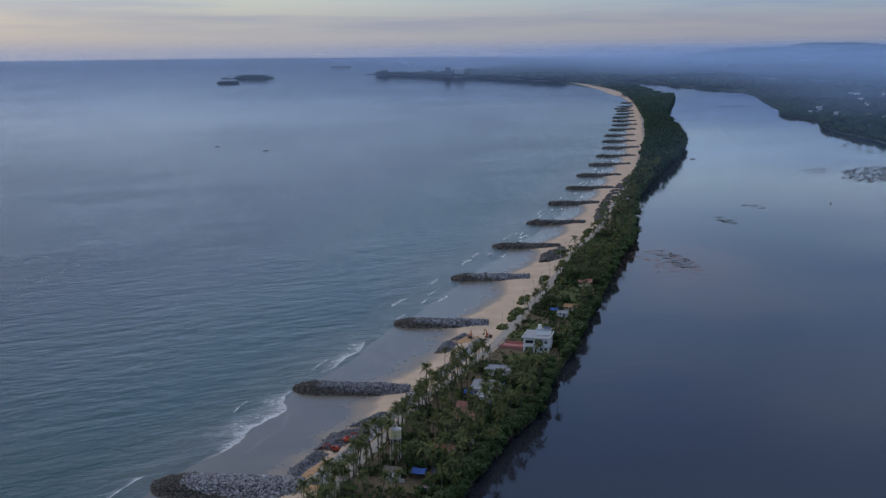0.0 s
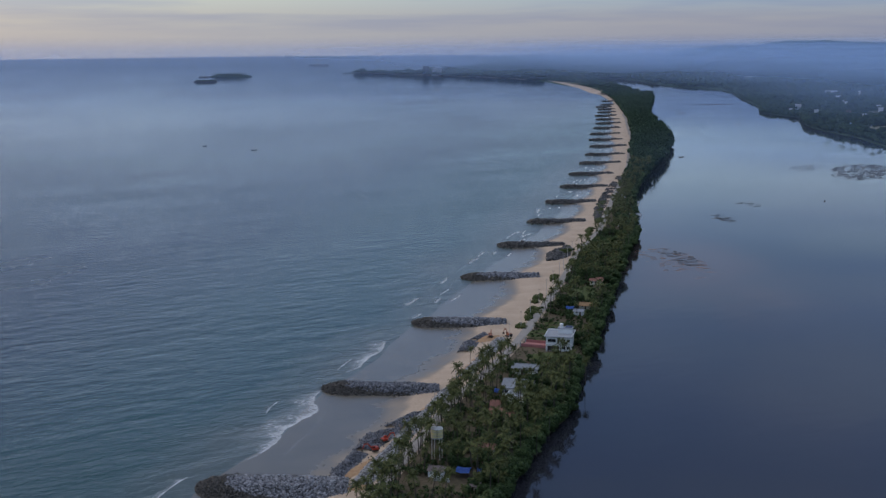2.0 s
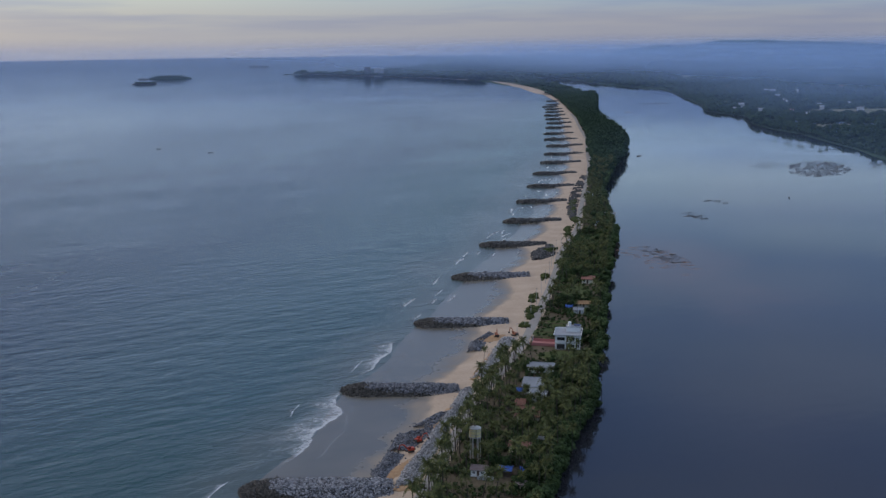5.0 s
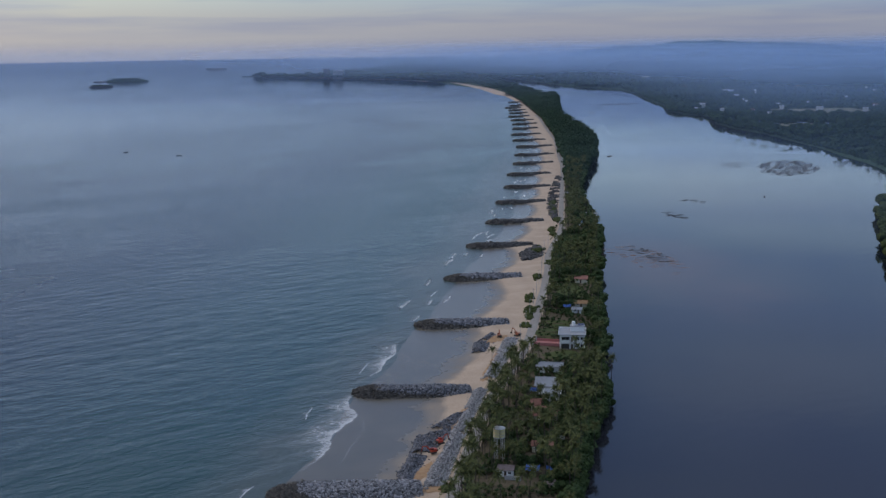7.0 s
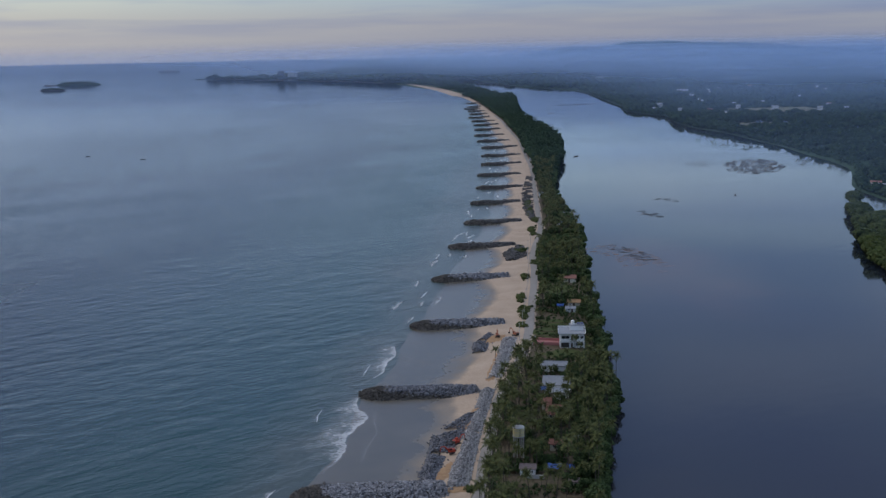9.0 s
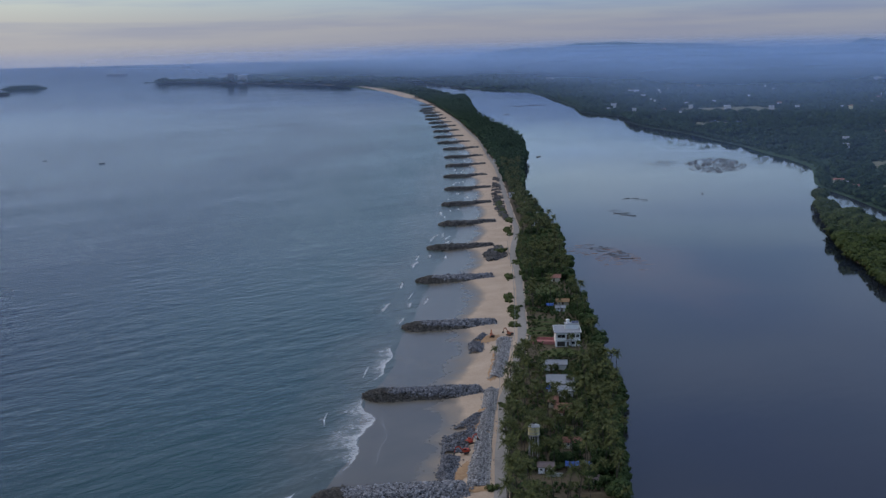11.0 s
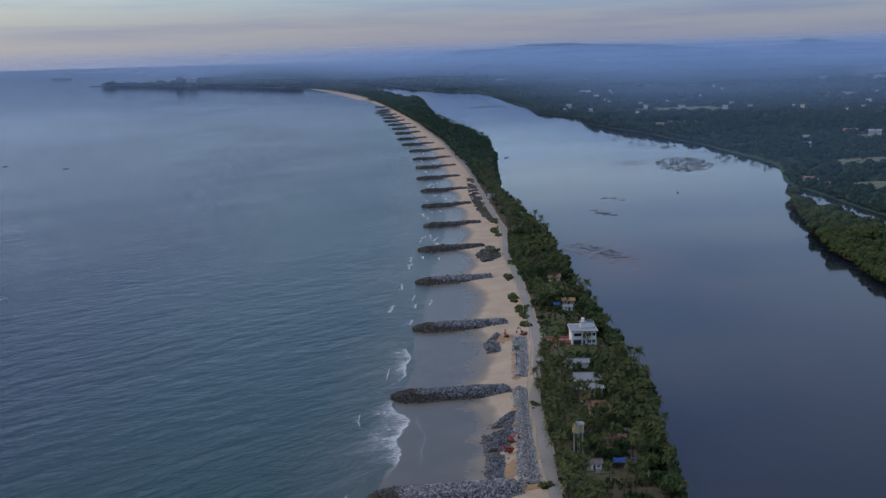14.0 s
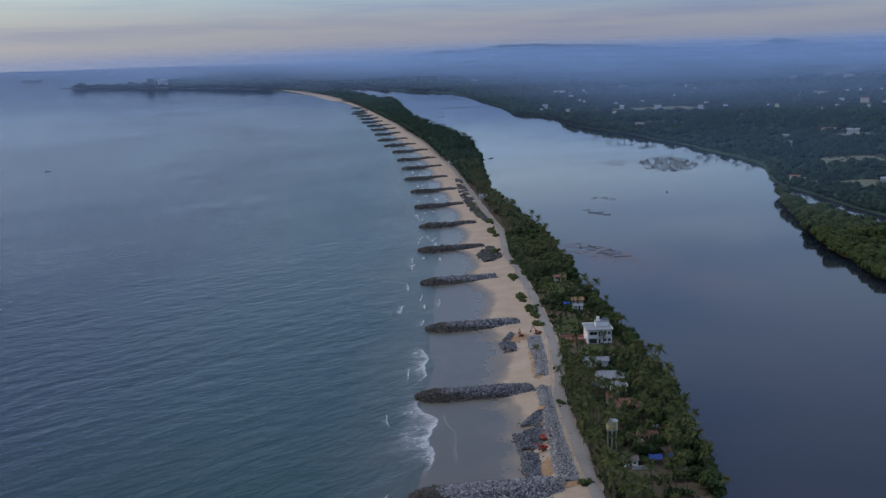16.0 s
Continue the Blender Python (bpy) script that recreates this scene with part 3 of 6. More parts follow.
def house(name, label, at, w, d, h, roof="gable", walls=M_WHITE, cover=M_TILE, rise=1.5, over=0.5, holes=((0.9, 1.9, 1.0, 2.1), (2.6, 3.5, 0.05, 2.1)), group="houses on the spit"):
    """A small house: four walls, door and windows in real openings, and a roof with eaves."""
    ob = root(name, label, "house", at, group)
    th = 0.22
    sides = [(w, pose(0, 0, 0)), (d, pose(w, 0, 0, 0, 0, 90)), (w, pose(w, d, 0, 0, 0, 180)), (d, pose(0, d, 0, 0, 0, -90))]
    for i, (ln, m) in enumerate(sides):
        cut = [q for q in holes if q[1] < ln - 0.3] if i in (0, 3) else []
        s = part("wall", wall_panel(ln - (2 * th if i % 2 else 0), h, th, [(a - (th if i % 2 else 0), b - (th if i % 2 else 0), c, e) for a, b, c, e in cut]), walls, ob,
                 at=m @ pose(th if i % 2 else 0, 0, 0))
        for a, b, c, e in cut:
            q = (a - (th if i % 2 else 0), b - (th if i % 2 else 0), c, e)
            if c < 0.3:
                part("door", boxes((q[0] + 0.02, q[1] - 0.02, 0.08, 0.13, c, e - 0.02)), M_TIMBER, ob, at=m @ pose(th if i % 2 else 0, 0, 0))
            else:
                window(ob, q, m @ pose(th if i % 2 else 0, 0, 0))
    bm = bmesh.new()
    o, tk = over, 0.14
    if roof == "gable":
        for sgn in (0, 1):
            y0, y1 = (-o, d / 2) if sgn == 0 else (d + o, d / 2)
            zl, zh = h - o * rise / (d / 2), h + rise
            v = [bm.verts.new(p) for p in ((-o, y0, zl), (w + o, y0, zl), (w + o, y1, zh), (-o, y1, zh), (-o, y0, zl + tk), (w + o, y0, zl + tk), (w + o, y1, zh + tk), (-o, y1, zh + tk))]
            for f in ((3, 2, 1, 0), (4, 5, 6, 7), (0, 1, 5, 4), (1, 2, 6, 5), (2, 3, 7, 6), (3, 0, 4, 7)):
                bm.faces.new([v[i] for i in f])
        part("roof", bm, cover, ob)
        gb = bmesh.new()
        for x in (0.02, w - 0.2):
            v = [gb.verts.new(p) for p in ((x, 0, h), (x, d, h), (x, d / 2, h + rise), (x + 0.18, 0, h), (x + 0.18, d, h), (x + 0.18, d / 2, h + rise))]
            for f in ((0, 1, 2), (5, 4, 3), (0, 3, 4, 1), (1, 4, 5, 2), (2, 5, 3, 0)):
                gb.faces.new([v[i] for i in f])
        part("gable", gb, walls, ob)
        part("ridge_cap", boxes((-o, w + o, d / 2 - 0.18, d / 2 + 0.18, h + rise + 0.08, h + rise + 0.2)), cover, ob)
    else:
        part("roof", boxes((-o, w + o, -o, d + o, h + 0.003, h + 0.18)), cover, ob)
        part("parapet", boxes((-o, w + o, -o, -o + 0.15, h + 0.184, h + 0.5), (-o, w + o, d + o - 0.15, d + o, h + 0.184, h + 0.5),
                              (-o, -o + 0.15, -o + 0.15, d + o - 0.15, h + 0.184, h + 0.5), (w + o - 0.15, w + o, -o + 0.15, d + o - 0.15, h + 0.184, h + 0.5)), walls, ob)
    return ob


LAND = 2.35


def white_house():
    """Two storeys with a stair head, water tank and sun panels on the roof."""
    W, D, H, th = 11.8, 13.0, 6.9, 0.25
    ob = root("villa", "white two-storey concrete villa with grey roof and stair head", "house", pose(33.7, 486.2, LAND, 0, 0, -14) @ Matrix.Scale(0.9, 4))
    front = [(0.9, 4.7, 4.3, 5.9), (5.4, 6.3, 3.62, 5.9), (7.7, 9.3, 4.4, 5.9), (9.9, 11.4, 4.4, 5.9), (0.8, 4.6, 0.1, 2.5), (5.4, 6.4, 0.1, 2.3), (7.7, 9.3, 1.0, 2.5), (9.9, 11.4, 1.0, 2.5)]
    part("wall", wall_panel(W, H, th, front), M_WHITE, ob)
    for q in front:
        if q[2] > 0.5 and q[1] - q[0] > 1.2:
            window(ob, q, pose(0, 0, 0))
        else:
            # the wide porch opening is filled with a dark sheet, its shade as colour
            part("door", boxes((q[0] + 0.03, q[1] - 0.03, 0.1, 0.16, q[2], q[3] - 0.03)), M_TIMBER if q[1] - q[0] < 2 else M_IRON, ob)
    side = [(1.2, 2.2, 4.3, 5.7), (4.5, 6.0, 4.3, 5.7), (8.6, 10.0, 4.3, 5.7), (1.2, 2.2, 1.0, 2.4), (4.5, 6.0, 1.0, 2.4), (8.6, 10.0, 1.0, 2.4)]
    for m in (pose(W, th, 0, 0, 0, 90), pose(0, D - th, 0, 0, 0, -90)):
        part("wall", wall_panel(D - 2 * th, H, th, side), M_WHITE, ob, at=m)
        for q in side:
            window(ob, q, m)
    part("wall", wall_panel(W, H, th, []), M_WHITE, ob, at=pose(W, D, 0, 0, 0, 180))
    part("floor_band", soft(boxes((-0.15, W + 0.15, -0.45, -0.004, 3.25, 3.5)), 0.02), M_WHITE, ob)
    part("balcony_floor", boxes((4.9, 7.4, -1.3, -0.46, 3.27, 3.45)), M_CONCRETE, ob)
    rail = [(4.9, 7.4, -1.3, -1.24, 4.35, 4.42)] + [(4.9 + i * 0.31, 4.94 + i * 0.31, -1.29, -1.25, 3.453, 4.35) for i in range(9)]
    part("balcony_rail", boxes(*rail), M_IRON, ob)
    for x in (0.2, 4.8, 7.4, 11.8):
        part("pillar", boxes((x - 0.15, x + 0.15, -0.4, -0.1, 0, 3.247)), M_WHITE, ob)
    bm = bmesh.new()
    box(bm, -0.7, W + 0.7, -0.8, D + 0.6, H + 0.004, H + 0.2)
    part("roof", bm, M_ROOFGREY, ob, "grey weathered flat roof")
    for d in ((-0.7, W + 0.7, D + 0.45, D + 0.6, H + 0.204, H + 0.75), (W + 0.55, W + 0.7, -0.8, D + 0.44, H + 0.204, H + 0.75), (-0.7, -0.55, -0.8, D + 0.44, H + 0.204, H + 0.45)):
        part("parapet", boxes(d), M_WHITE, ob)
    part("stair_head", soft(boxes((5.0, 11.6, 6.2, 10.2, H + 0.204, H + 2.6)), 0.05), M_WHITE, ob)
    part("stair_roof", soft(boxes((4.7, 11.9, 5.9, 10.5, H + 2.604, H + 2.8)), 0.03), M_ROOFGREY, ob)
    tank = part("water_tank", drum(0.85, 0.85, H + 2.804, H + 4.6, 20), M_WHITE, ob, "white plastic roof tank", pose(6.4, 8.2, 0))
    part("tank_lid", drum(0.9, 0.3, H + 4.603, H + 4.95, 20), M_WHITE, tank)
    for i in range(2):
        p = part("solar_panel", soft(boxes((0, 1.5, 0, 1.9, 0, 0.06)), 0.01), M_PANEL, ob, "dark tilted sun panel", pose(8.4 + i * 1.65, 7.2, H + 3.1, 18, 0, 0))
        part("stand", boxes((0.1, 0.16, 0.1, 0.16, -0.31, -0.003), (1.34, 1.4, 0.1, 0.16, -0.31, -0.003)), M_IRON, p)


def overhead_tank():
    ob = root("overhead_water_tank", "round cream overhead water tank on concrete legs among palms", "water tank", pose(-15.0, 352.6, LAND - 0.1))
    for i in range(6):
        a = i * math.pi / 3
        part("leg", limb((1.6 * math.cos(a), 1.6 * math.sin(a), 0), (1.55 * math.cos(a), 1.55 * math.sin(a), 7.4), 0.17, 0.15), M_CONCRETE, ob)
    part("ring_beam", drum(1.95, 1.95, 7.4, 7.7, 24), M_CONCRETE, ob)
    part("drum", drum(1.8, 1.85, 7.703, 10.3, 28), M_YELLOW, ob, "faded cream-yellow drum")
    part("roof_slab", drum(2.0, 1.9, 10.303, 10.5, 28), M_CONCRETE, ob)
    part("dome", drum(1.7, 0.4, 10.503, 11.1, 24), M_CONCRETE, ob)
    part("hatch", boxes((-0.3, 0.3, -0.3, 0.3, 11.103, 11.35)), M_IRON, ob)
    for z in (8.3, 9.6):
        part("band", drum(1.9, 1.9, z, z + 0.12, 28), M_CONCRETE, ob)
    part("ladder", boxes((-0.25, -0.2, -2.12, -2.06, 0, 10.6), (0.2, 0.25, -2.12, -2.06, 0, 10.6), *[(-0.2, 0.2, -2.11, -2.07, 0.4 + i * 0.5, 0.45 + i * 0.5) for i in range(20)]), M_IRON, ob)


def excavator(at, paint, label, slew=0.0):
    ob = root("excavator", label, "excavator", at, "excavators on the beach")
    for y in (-1.15, 1.15):
        bm = bmesh.new()
        prof = [(-1.9, 0.35), (-1.6, 0.0), (1.6, 0.0), (1.9, 0.35), (1.75, 0.75), (-1.75, 0.75)]
        v0, v1 = [bm.verts.new((x, y - 0.3, z)) for x, z in prof], [bm.verts.new((x, y + 0.3, z)) for x, z in prof]
        bm.faces.new(v0), bm.faces.new(v1[::-1])
        for i in range(6):
            j = (i + 1) % 6
            bm.faces.new((v0[j], v0[i], v1[i], v1[j]))
        track = part("track", bm, M_IRON, ob)
        for x in (-1.5, 0, 1.5):
            part("roller", limb((x, y - 0.34, 0.38), (x, y + 0.34, 0.38), 0.24, 0.24, 10), M_IRON, track)
    part("undercarriage", boxes((-0.9, 0.9, -0.84, 0.84, 0.4, 0.8)), M_IRON, ob)
    deck = part("upper_body", soft(boxes((-2.2, 1.1, -1.3, 1.3, 0.95, 1.9)), 0.1), paint, ob, at=pose(0, 0, 0, 0, 0, slew))
    part("turntable", drum(0.8, 0.8, 0.803, 0.947, 16), M_IRON, ob)
    part("counterweight", soft(boxes((-2.75, -2.203, -1.25, 1.25, 1.0, 2.0)), 0.12), M_IRON, deck)
    part("engine_cover", soft(boxes((-2.1, -0.5, -1.1, 1.2, 1.903, 2.3)), 0.1), paint, deck)
    cab = part("cab", soft(boxes((-0.4, 1.3, 0.3, 1.3, 1.903, 3.0)), 0.1), paint, deck)
    part("windscreen", boxes((1.304, 1.33, 0.42, 1.18, 2.1, 2.85)), M_GLASS, deck)
    part("side_window", boxes((-0.2, 1.1, 1.304, 1.33, 2.15, 2.85)), M_GLASS, deck)
    part("boom", joined(limb((1.0, -0.2, 1.6), (3.3, -0.2, 4.1), 0.38, 0.32, 4), limb((3.2, -0.2, 4.05), (5.2, -0.2, 3.9), 0.32, 0.24, 4)), paint, deck)
    part("boom_cylinder", limb((1.3, -0.2, 1.3), (2.8, -0.2, 3.3), 0.1, 0.08), M_IRON, deck)
    part("arm", limb((5.0, -0.2, 4.2), (5.9, -0.2, 1.5), 0.26, 0.18, 4), paint, deck)
    part("arm_cylinder", limb((3.4, -0.2, 4.55), (5.0, -0.2, 4.5), 0.09, 0.07), M_IRON, deck)
    bm = bmesh.new()
    prof = [(5.7, 1.6), (6.2, 1.5), (6.5, 0.9), (6.2, 0.4), (5.5, 0.5), (5.9, 0.8)]
    v0, v1 = [bm.verts.new((x, -0.75, z)) for x, z in prof], [bm.verts.new((x, 0.35, z)) for x, z in prof]
    bm.faces.new(v0), bm.faces.new(v1[::-1])
    for i in range(6):
        j = (i + 1) % 6
        bm.faces.new((v0[j], v0[i], v1[i], v1[j]))
    part("bucket", bm, M_IRON, deck)
    return ob


# ---- rocks ----
def rock_template(seed):
    """A quarried block of unit size: flat broken faces and sharp, uneven corners."""
    r = random.Random(seed)
    bm = bmesh.new()
    for sx in (-1, 1):
        for sy in (-1, 1):
            for sz in (-1, 1):
                bm.verts.new((sx * r.uniform(0.28, 0.58), sy * r.uniform(0.25, 0.5), sz * r.uniform(0.2, 0.42)))
    bm.verts.new((r.uniform(-0.2, 0.2), r.uniform(-0.2, 0.2), r.uniform(0.4, 0.55)))
    hull = bmesh.ops.convex_hull(bm, input=list(bm.verts))
    loose = [q for q in hull["geom_interior"] if isinstance(q, bmesh.types.BMVert)]
    bmesh.ops.delete(bm, geom=loose, context="VERTS")
    bm.verts.index_update()
    v = [tuple(q.co) for q in bm.verts]
    f = [tuple(q.index for q in face.verts) for face in bm.faces]
    bm.free()
    return v, f


ROCKS = [rock_template(s) for s in range(4)]


def rock_stuff(name, pts, sizes, mat, parent=None, label="", category="", sink=0.0):
    """Loose boulders joined into one mesh."""
    n = len(pts)
    sz = (sizes * rng.lognormal(0.0, 0.28, n))[:, None] * rng.uniform(0.7, 1.35, (n, 3))
    m = places(np.array(pts), sz, rng.uniform(0, 6.28, n), tilt=rng.normal(0, 0.5, (n, 2)))
    parts = [many(name, *ROCKS[k], m[k::4], mat) for k in range(4) if len(m[k::4])]
    bm = bmesh.new()
    for me in parts:
        bm.from_mesh(me)
    me = bpy.data.meshes.new(name)
    bm.to_mesh(me)
    bm.free()
    me.materials.append(mat)
    for q in parts:
        bpy.data.meshes.remove(q)
    ob = new(name, me)
    if parent is not None:
        ob.parent = parent
        return tagged(ob, label, kind="stuff")
    return tagged(ob, label, category, kind="stuff")


def groyne(y0, near):
    """A boulder mole: a rounded head in the water, a crest, and a root in the sand."""
    xt, i = float(tip_x(y0)), GROYNES.index(y0)
    length = float(np.interp(y0, [300, 440, 1000, 1500, 2000, 2900], [48, 47, 44, 50, 44, 32])) - 2
    half = float(np.interp(y0, [300, 338, 441, 700, 1000, 1500, 2900], [11.0, 11.0, 8.6, 8.0, 6.6, 6.0, 5.4]))
    slope = -0.14 + 0.04 * math.sin(i * 2.1)
    crest = float(np.interp(y0, [500, 900, 2900], [2.6, 2.1, 1.7]))
    ob = root("groyne", "low groyne of dark wet and pale dry granite boulders", "groyne", pose(xt, y0, 0, 0, 0, 0), "groynes along the beach")
    step = float(np.interp(y0, [300, 500, 800, 1500, 2900], [0.46, 0.62, 0.95, 1.35, 1.8]))
    wet, dry = [], []
    for a in np.arange(0, length, step):
        for b in np.arange(-half, half + 0.1, step * 0.85):
            a2, b2 = a + rng.uniform(-0.4, 0.4) * step, b + rng.uniform(-0.4, 0.4) * step
            taper = math.sqrt(max(0.0, 1 - ((half - a2) / half) ** 2)) if a2 < half else float(np.interp(a2, [half, length * 0.6, length], [1, 0.97, 0.72]))
            edge = abs(b2) / (half * max(taper, 0.02))
            if edge > 1.05:
                continue
            z = crest * min(1.0, 1.55 * (1 - edge)) * min(1.0, 0.35 + a2 / half * 0.7) - 0.1
            z = z * float(np.interp(a2, [0, length * 0.75, length], [1, 1, 0.75])) + float(np.interp(a2, [length * 0.5, length], [0, 0.9]))
            p = (a2, b2 + slope * a2, z + rng.uniform(-0.12, 0.22))
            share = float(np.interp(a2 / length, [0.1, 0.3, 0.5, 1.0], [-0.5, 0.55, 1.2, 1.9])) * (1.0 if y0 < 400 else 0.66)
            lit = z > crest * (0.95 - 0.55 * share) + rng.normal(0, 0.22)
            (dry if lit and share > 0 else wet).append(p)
    core = bmesh.new()
    n = 24
    ring = []
    for k in range(n):
        a = k / (n - 1) * length
        t = math.sqrt(max(0.02, 1 - ((half - a) / half) ** 2)) if a < half else 1.0
        w, h = half * t * 0.92, max(0.3, (crest - 0.7) * min(1.0, 0.3 + a / half * 0.7))
        ring.append([core.verts.new((a, s * w + slope * a, z)) for s, z in ((-1, -1.0), (-0.4, h), (0.4, h), (1, -1.0))])
    for r0, r1 in zip(ring, ring[1:]):
        for k in range(3):
            core.faces.new((r0[k], r0[k + 1], r1[k + 1], r1[k]))
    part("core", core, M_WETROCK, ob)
    size = step * (1.0 if y0 < 500 else 1.2)
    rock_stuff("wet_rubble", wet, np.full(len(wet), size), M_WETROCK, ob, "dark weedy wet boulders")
    if dry and near == 2:
        keep = dry[:280]
        shapes = [mesh_of("boulder", *ROCKS[k], M_DRYROCK) for k in range(4)]
        for k, p in enumerate(keep):
            s = size * rng.uniform(0.8, 1.2)
            o = new("boulder", shapes[k % 4])
            o.parent = ob
            o.matrix_basis = pose(*p, rng.uniform(-25, 25), rng.uniform(-25, 25), rng.uniform(0, 360)) @ Matrix.Diagonal((s, s * rng.uniform(0.75, 1.2), s * rng.uniform(0.75, 1.1), 1))
        dry = dry[280:]
    if dry:
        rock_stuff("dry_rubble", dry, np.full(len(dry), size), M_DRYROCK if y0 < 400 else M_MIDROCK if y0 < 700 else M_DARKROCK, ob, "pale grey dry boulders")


for gy in GROYNES:
    groyne(gy, 2 if gy == 338 else 1 if gy < 800 else 0)


def rock_strip(name, label, y0, y1, left, right, height, size, mat, fill=1.0, category="rock revetment"):
    pts = []
    n = int((y1 - y0) * np.mean([float(right(y) - left(y)) for y in np.linspace(y0, y1, 9)]) / (size * 0.8) ** 2 * fill * 1.2)
    for _ in range(n):
        y = rng.uniform(y0, y1)
        a, b = float(left(y)), float(right(y))
        u = rng.uniform(0, 1) if rng.uniform() > 0.14 else rng.normal(0.5, 0.26)
        x = a + (b - a) * u
        u = min(1.0, max(0.0, u))
        if noise.noise((x * 0.13, y * 0.13, 5)) < -0.45 * fill + (1 - fill) * 0.6:
            continue
        pts.append((x, y, max(0.2, beach_height(x, y)) + height * math.sin(math.pi * min(1, u * 1.15 + 0.02)) * rng.uniform(0.4, 1.0) + size * 0.12))
    return rock_stuff(name, pts, rng.uniform(0.65, 1.25, len(pts)) * size, mat, None, label, category)


rock_strip("rock_revetment", "sloping revetment of pale grey boulders beside the road", 332, 431, line((332, -41.5), (350, -37.1), (362, -32.6), (382, -26.9), (403, -20.1), (431, -11.8)),
           line((332, -34.8), (350, -29.9), (369, -24.8), (394, -17.5), (431, -6.2)), 1.1, 0.31, M_PALEROCK)
rock_strip("rock_pile", "dumped heap of blue-grey boulders on the wet sand", 338, 405, line((338, -47), (348, -48), (356, -44.7), (367, -42), (384, -38.3), (398, -28.4), (405, -21.5)),
           line((338, -44.5), (352, -39.9), (363, -36.5), (379, -28), (393, -21), (405, -18)), 1.3, 0.35, M_MIDROCK, 0.85)
rock_strip("rock_revetment", "sloping revetment of pale grey boulders beside the road", 446, 513, line((446, -6.4), (474, 2.6), (513, 14.4)),
           line((446, -0.6), (472, 8.6), (513, 21.5)), 0.9, 0.34, M_PALEROCK, 0.85)
rock_strip("rock_pile", "dumped heap of blue-grey boulders on the wet sand", 491, 520, line((491, -4), (508, -0.5), (520, 8)), line((491, 2.5), (508, 7), (520, 11.5)), 1.3, 0.42, M_MIDROCK, 0.85)
rock_strip("rock_pile", "dark low boulders at the top of the beach", 706, 752, line((706, 59), (731, 60), (752, 74)), line((706, 64), (717, 74), (752, 79)), 1.2, 0.9, M_DARKROCK, 0.9)
rock_strip("rock_revetment", "dark boulder revetment along the road", 872, 1170, line((872, 113), (894, 115), (946, 124), (1044, 146), (1170, 180)),
           line((872, 117), (925, 128), (1038, 155), (1170, 186)), 0.8, 0.8, M_DARKROCK, 0.6)
rock_strip("rock_pile", "scattered pale boulders by the road end", 318, 331, line((318, -50), (331, -46)), line((318, -43), (331, -38)), 0.5, 0.7, M_DRYROCK, 0.5)

# ---- the houses on the spit ----
white_house()
overhead_tank()


def court():
    ob = root("forecourt", "red-paved walled forecourt before the white villa", "forecourt", pose(24.0, 494.5, LAND, 0, 0, -22))
    part("paving", boxes((0, 12.5, 0, 7.5, 0.05, 0.16)), M_PINK, ob)
    for d in ((0, 12.5, -0.25, -0.003, 0, 1.3), (0, 12.5, 7.503, 7.75, 0, 1.3)):
        part("boundary_wall", boxes(d), M_PINK, ob, "red-brown plastered wall")
    for y in (-0.25, 7.75):
        part("gate_post", soft(boxes((-0.5, -0.05, y - 0.2, y + 0.2, 0, 1.9)), 0.04), M_CONCRETE, ob)


court()
big = ((0.9, 2.2, 1.0, 2.3), (3.4, 4.4, 0.05, 2.2), (5.6, 6.9, 1.0, 2.3))
house("house", "white house with a wide grey sheet roof among palms", pose(10.5, 421, LAND, 0, 0, -16), 10.5, 12.0, 3.4, "gable", M_WHITE, M_ROOFGREY, 1.6, 0.8, big)
house("house", "small white annexe with a flat grey roof", pose(11.5, 411, LAND, 0, 0, -16), 5.5, 6.0, 2.9, "flat", M_WHITE, M_ROOFGREY)
house("house", "low house with a dull red tiled roof under palms", pose(3.2, 388, LAND, 0, 0, -18), 8.0, 8.5, 2.7, "gable", M_CREAM, M_TILE, 1.8, 0.7)
house("house", "low house with a red-tiled gable roof by the palms", pose(4.6, 401, LAND, 0, 0, -18), 3.2, 3.4, 2.6, "gable", M_CREAM, M_TILE, 1.4, 0.4)
house("house", "white house with a pale sheet roof south of the villa", pose(16.5, 450, LAND, 0, 0, -17), 10.0, 5.5, 2.8, "gable", M_WHITE, M_ROOFGREY, 1.0, 0.5, big)
house("house", "tiny cream house with a dark brown roof at the clearing", pose(-6.0, 325, LAND, 0, 0, -17), 2.8, 2.4, 1.8, "gable", M_CREAM, M_BROWN, 0.7, 0.3, ((0.4, 1.1, 0.05, 1.7), (1.6, 2.4, 0.8, 1.5)))
house("house", "cream shed with a dark brown roof under palms", pose(-3.6, 357.5, LAND, 0, 0, -18), 6.6, 4.0, 2.3, "gable", M_CREAM, M_TILE, 0.9, 0.4)
house("house", "small white house with a dull purple-brown sheet roof", pose(-18.0, 337.5, LAND, 0, 0, -17), 4.6, 4.0, 2.2, "gable", M_WHITE, M_BROWN, 0.8, 0.35, ((0.5, 1.3, 0.9, 1.7), (1.9, 2.6, 0.05, 1.8), (3.1, 4.0, 0.9, 1.7)))
house("house", "house with a rust-brown sheet roof in a clearing", pose(59, 566, LAND, 0, 0, -18), 6.0, 4.0, 2.2, "gable", M_CREAM, M_RUST, 1.0, 0.5)
house("house", "small white house with a pale sheet roof in a clearing", pose(54.5, 553, LAND, 0, 0, -18), 4.6, 3.4, 2.0, "gable", M_WHITE, M_ROOFGREY, 0.8, 0.4)
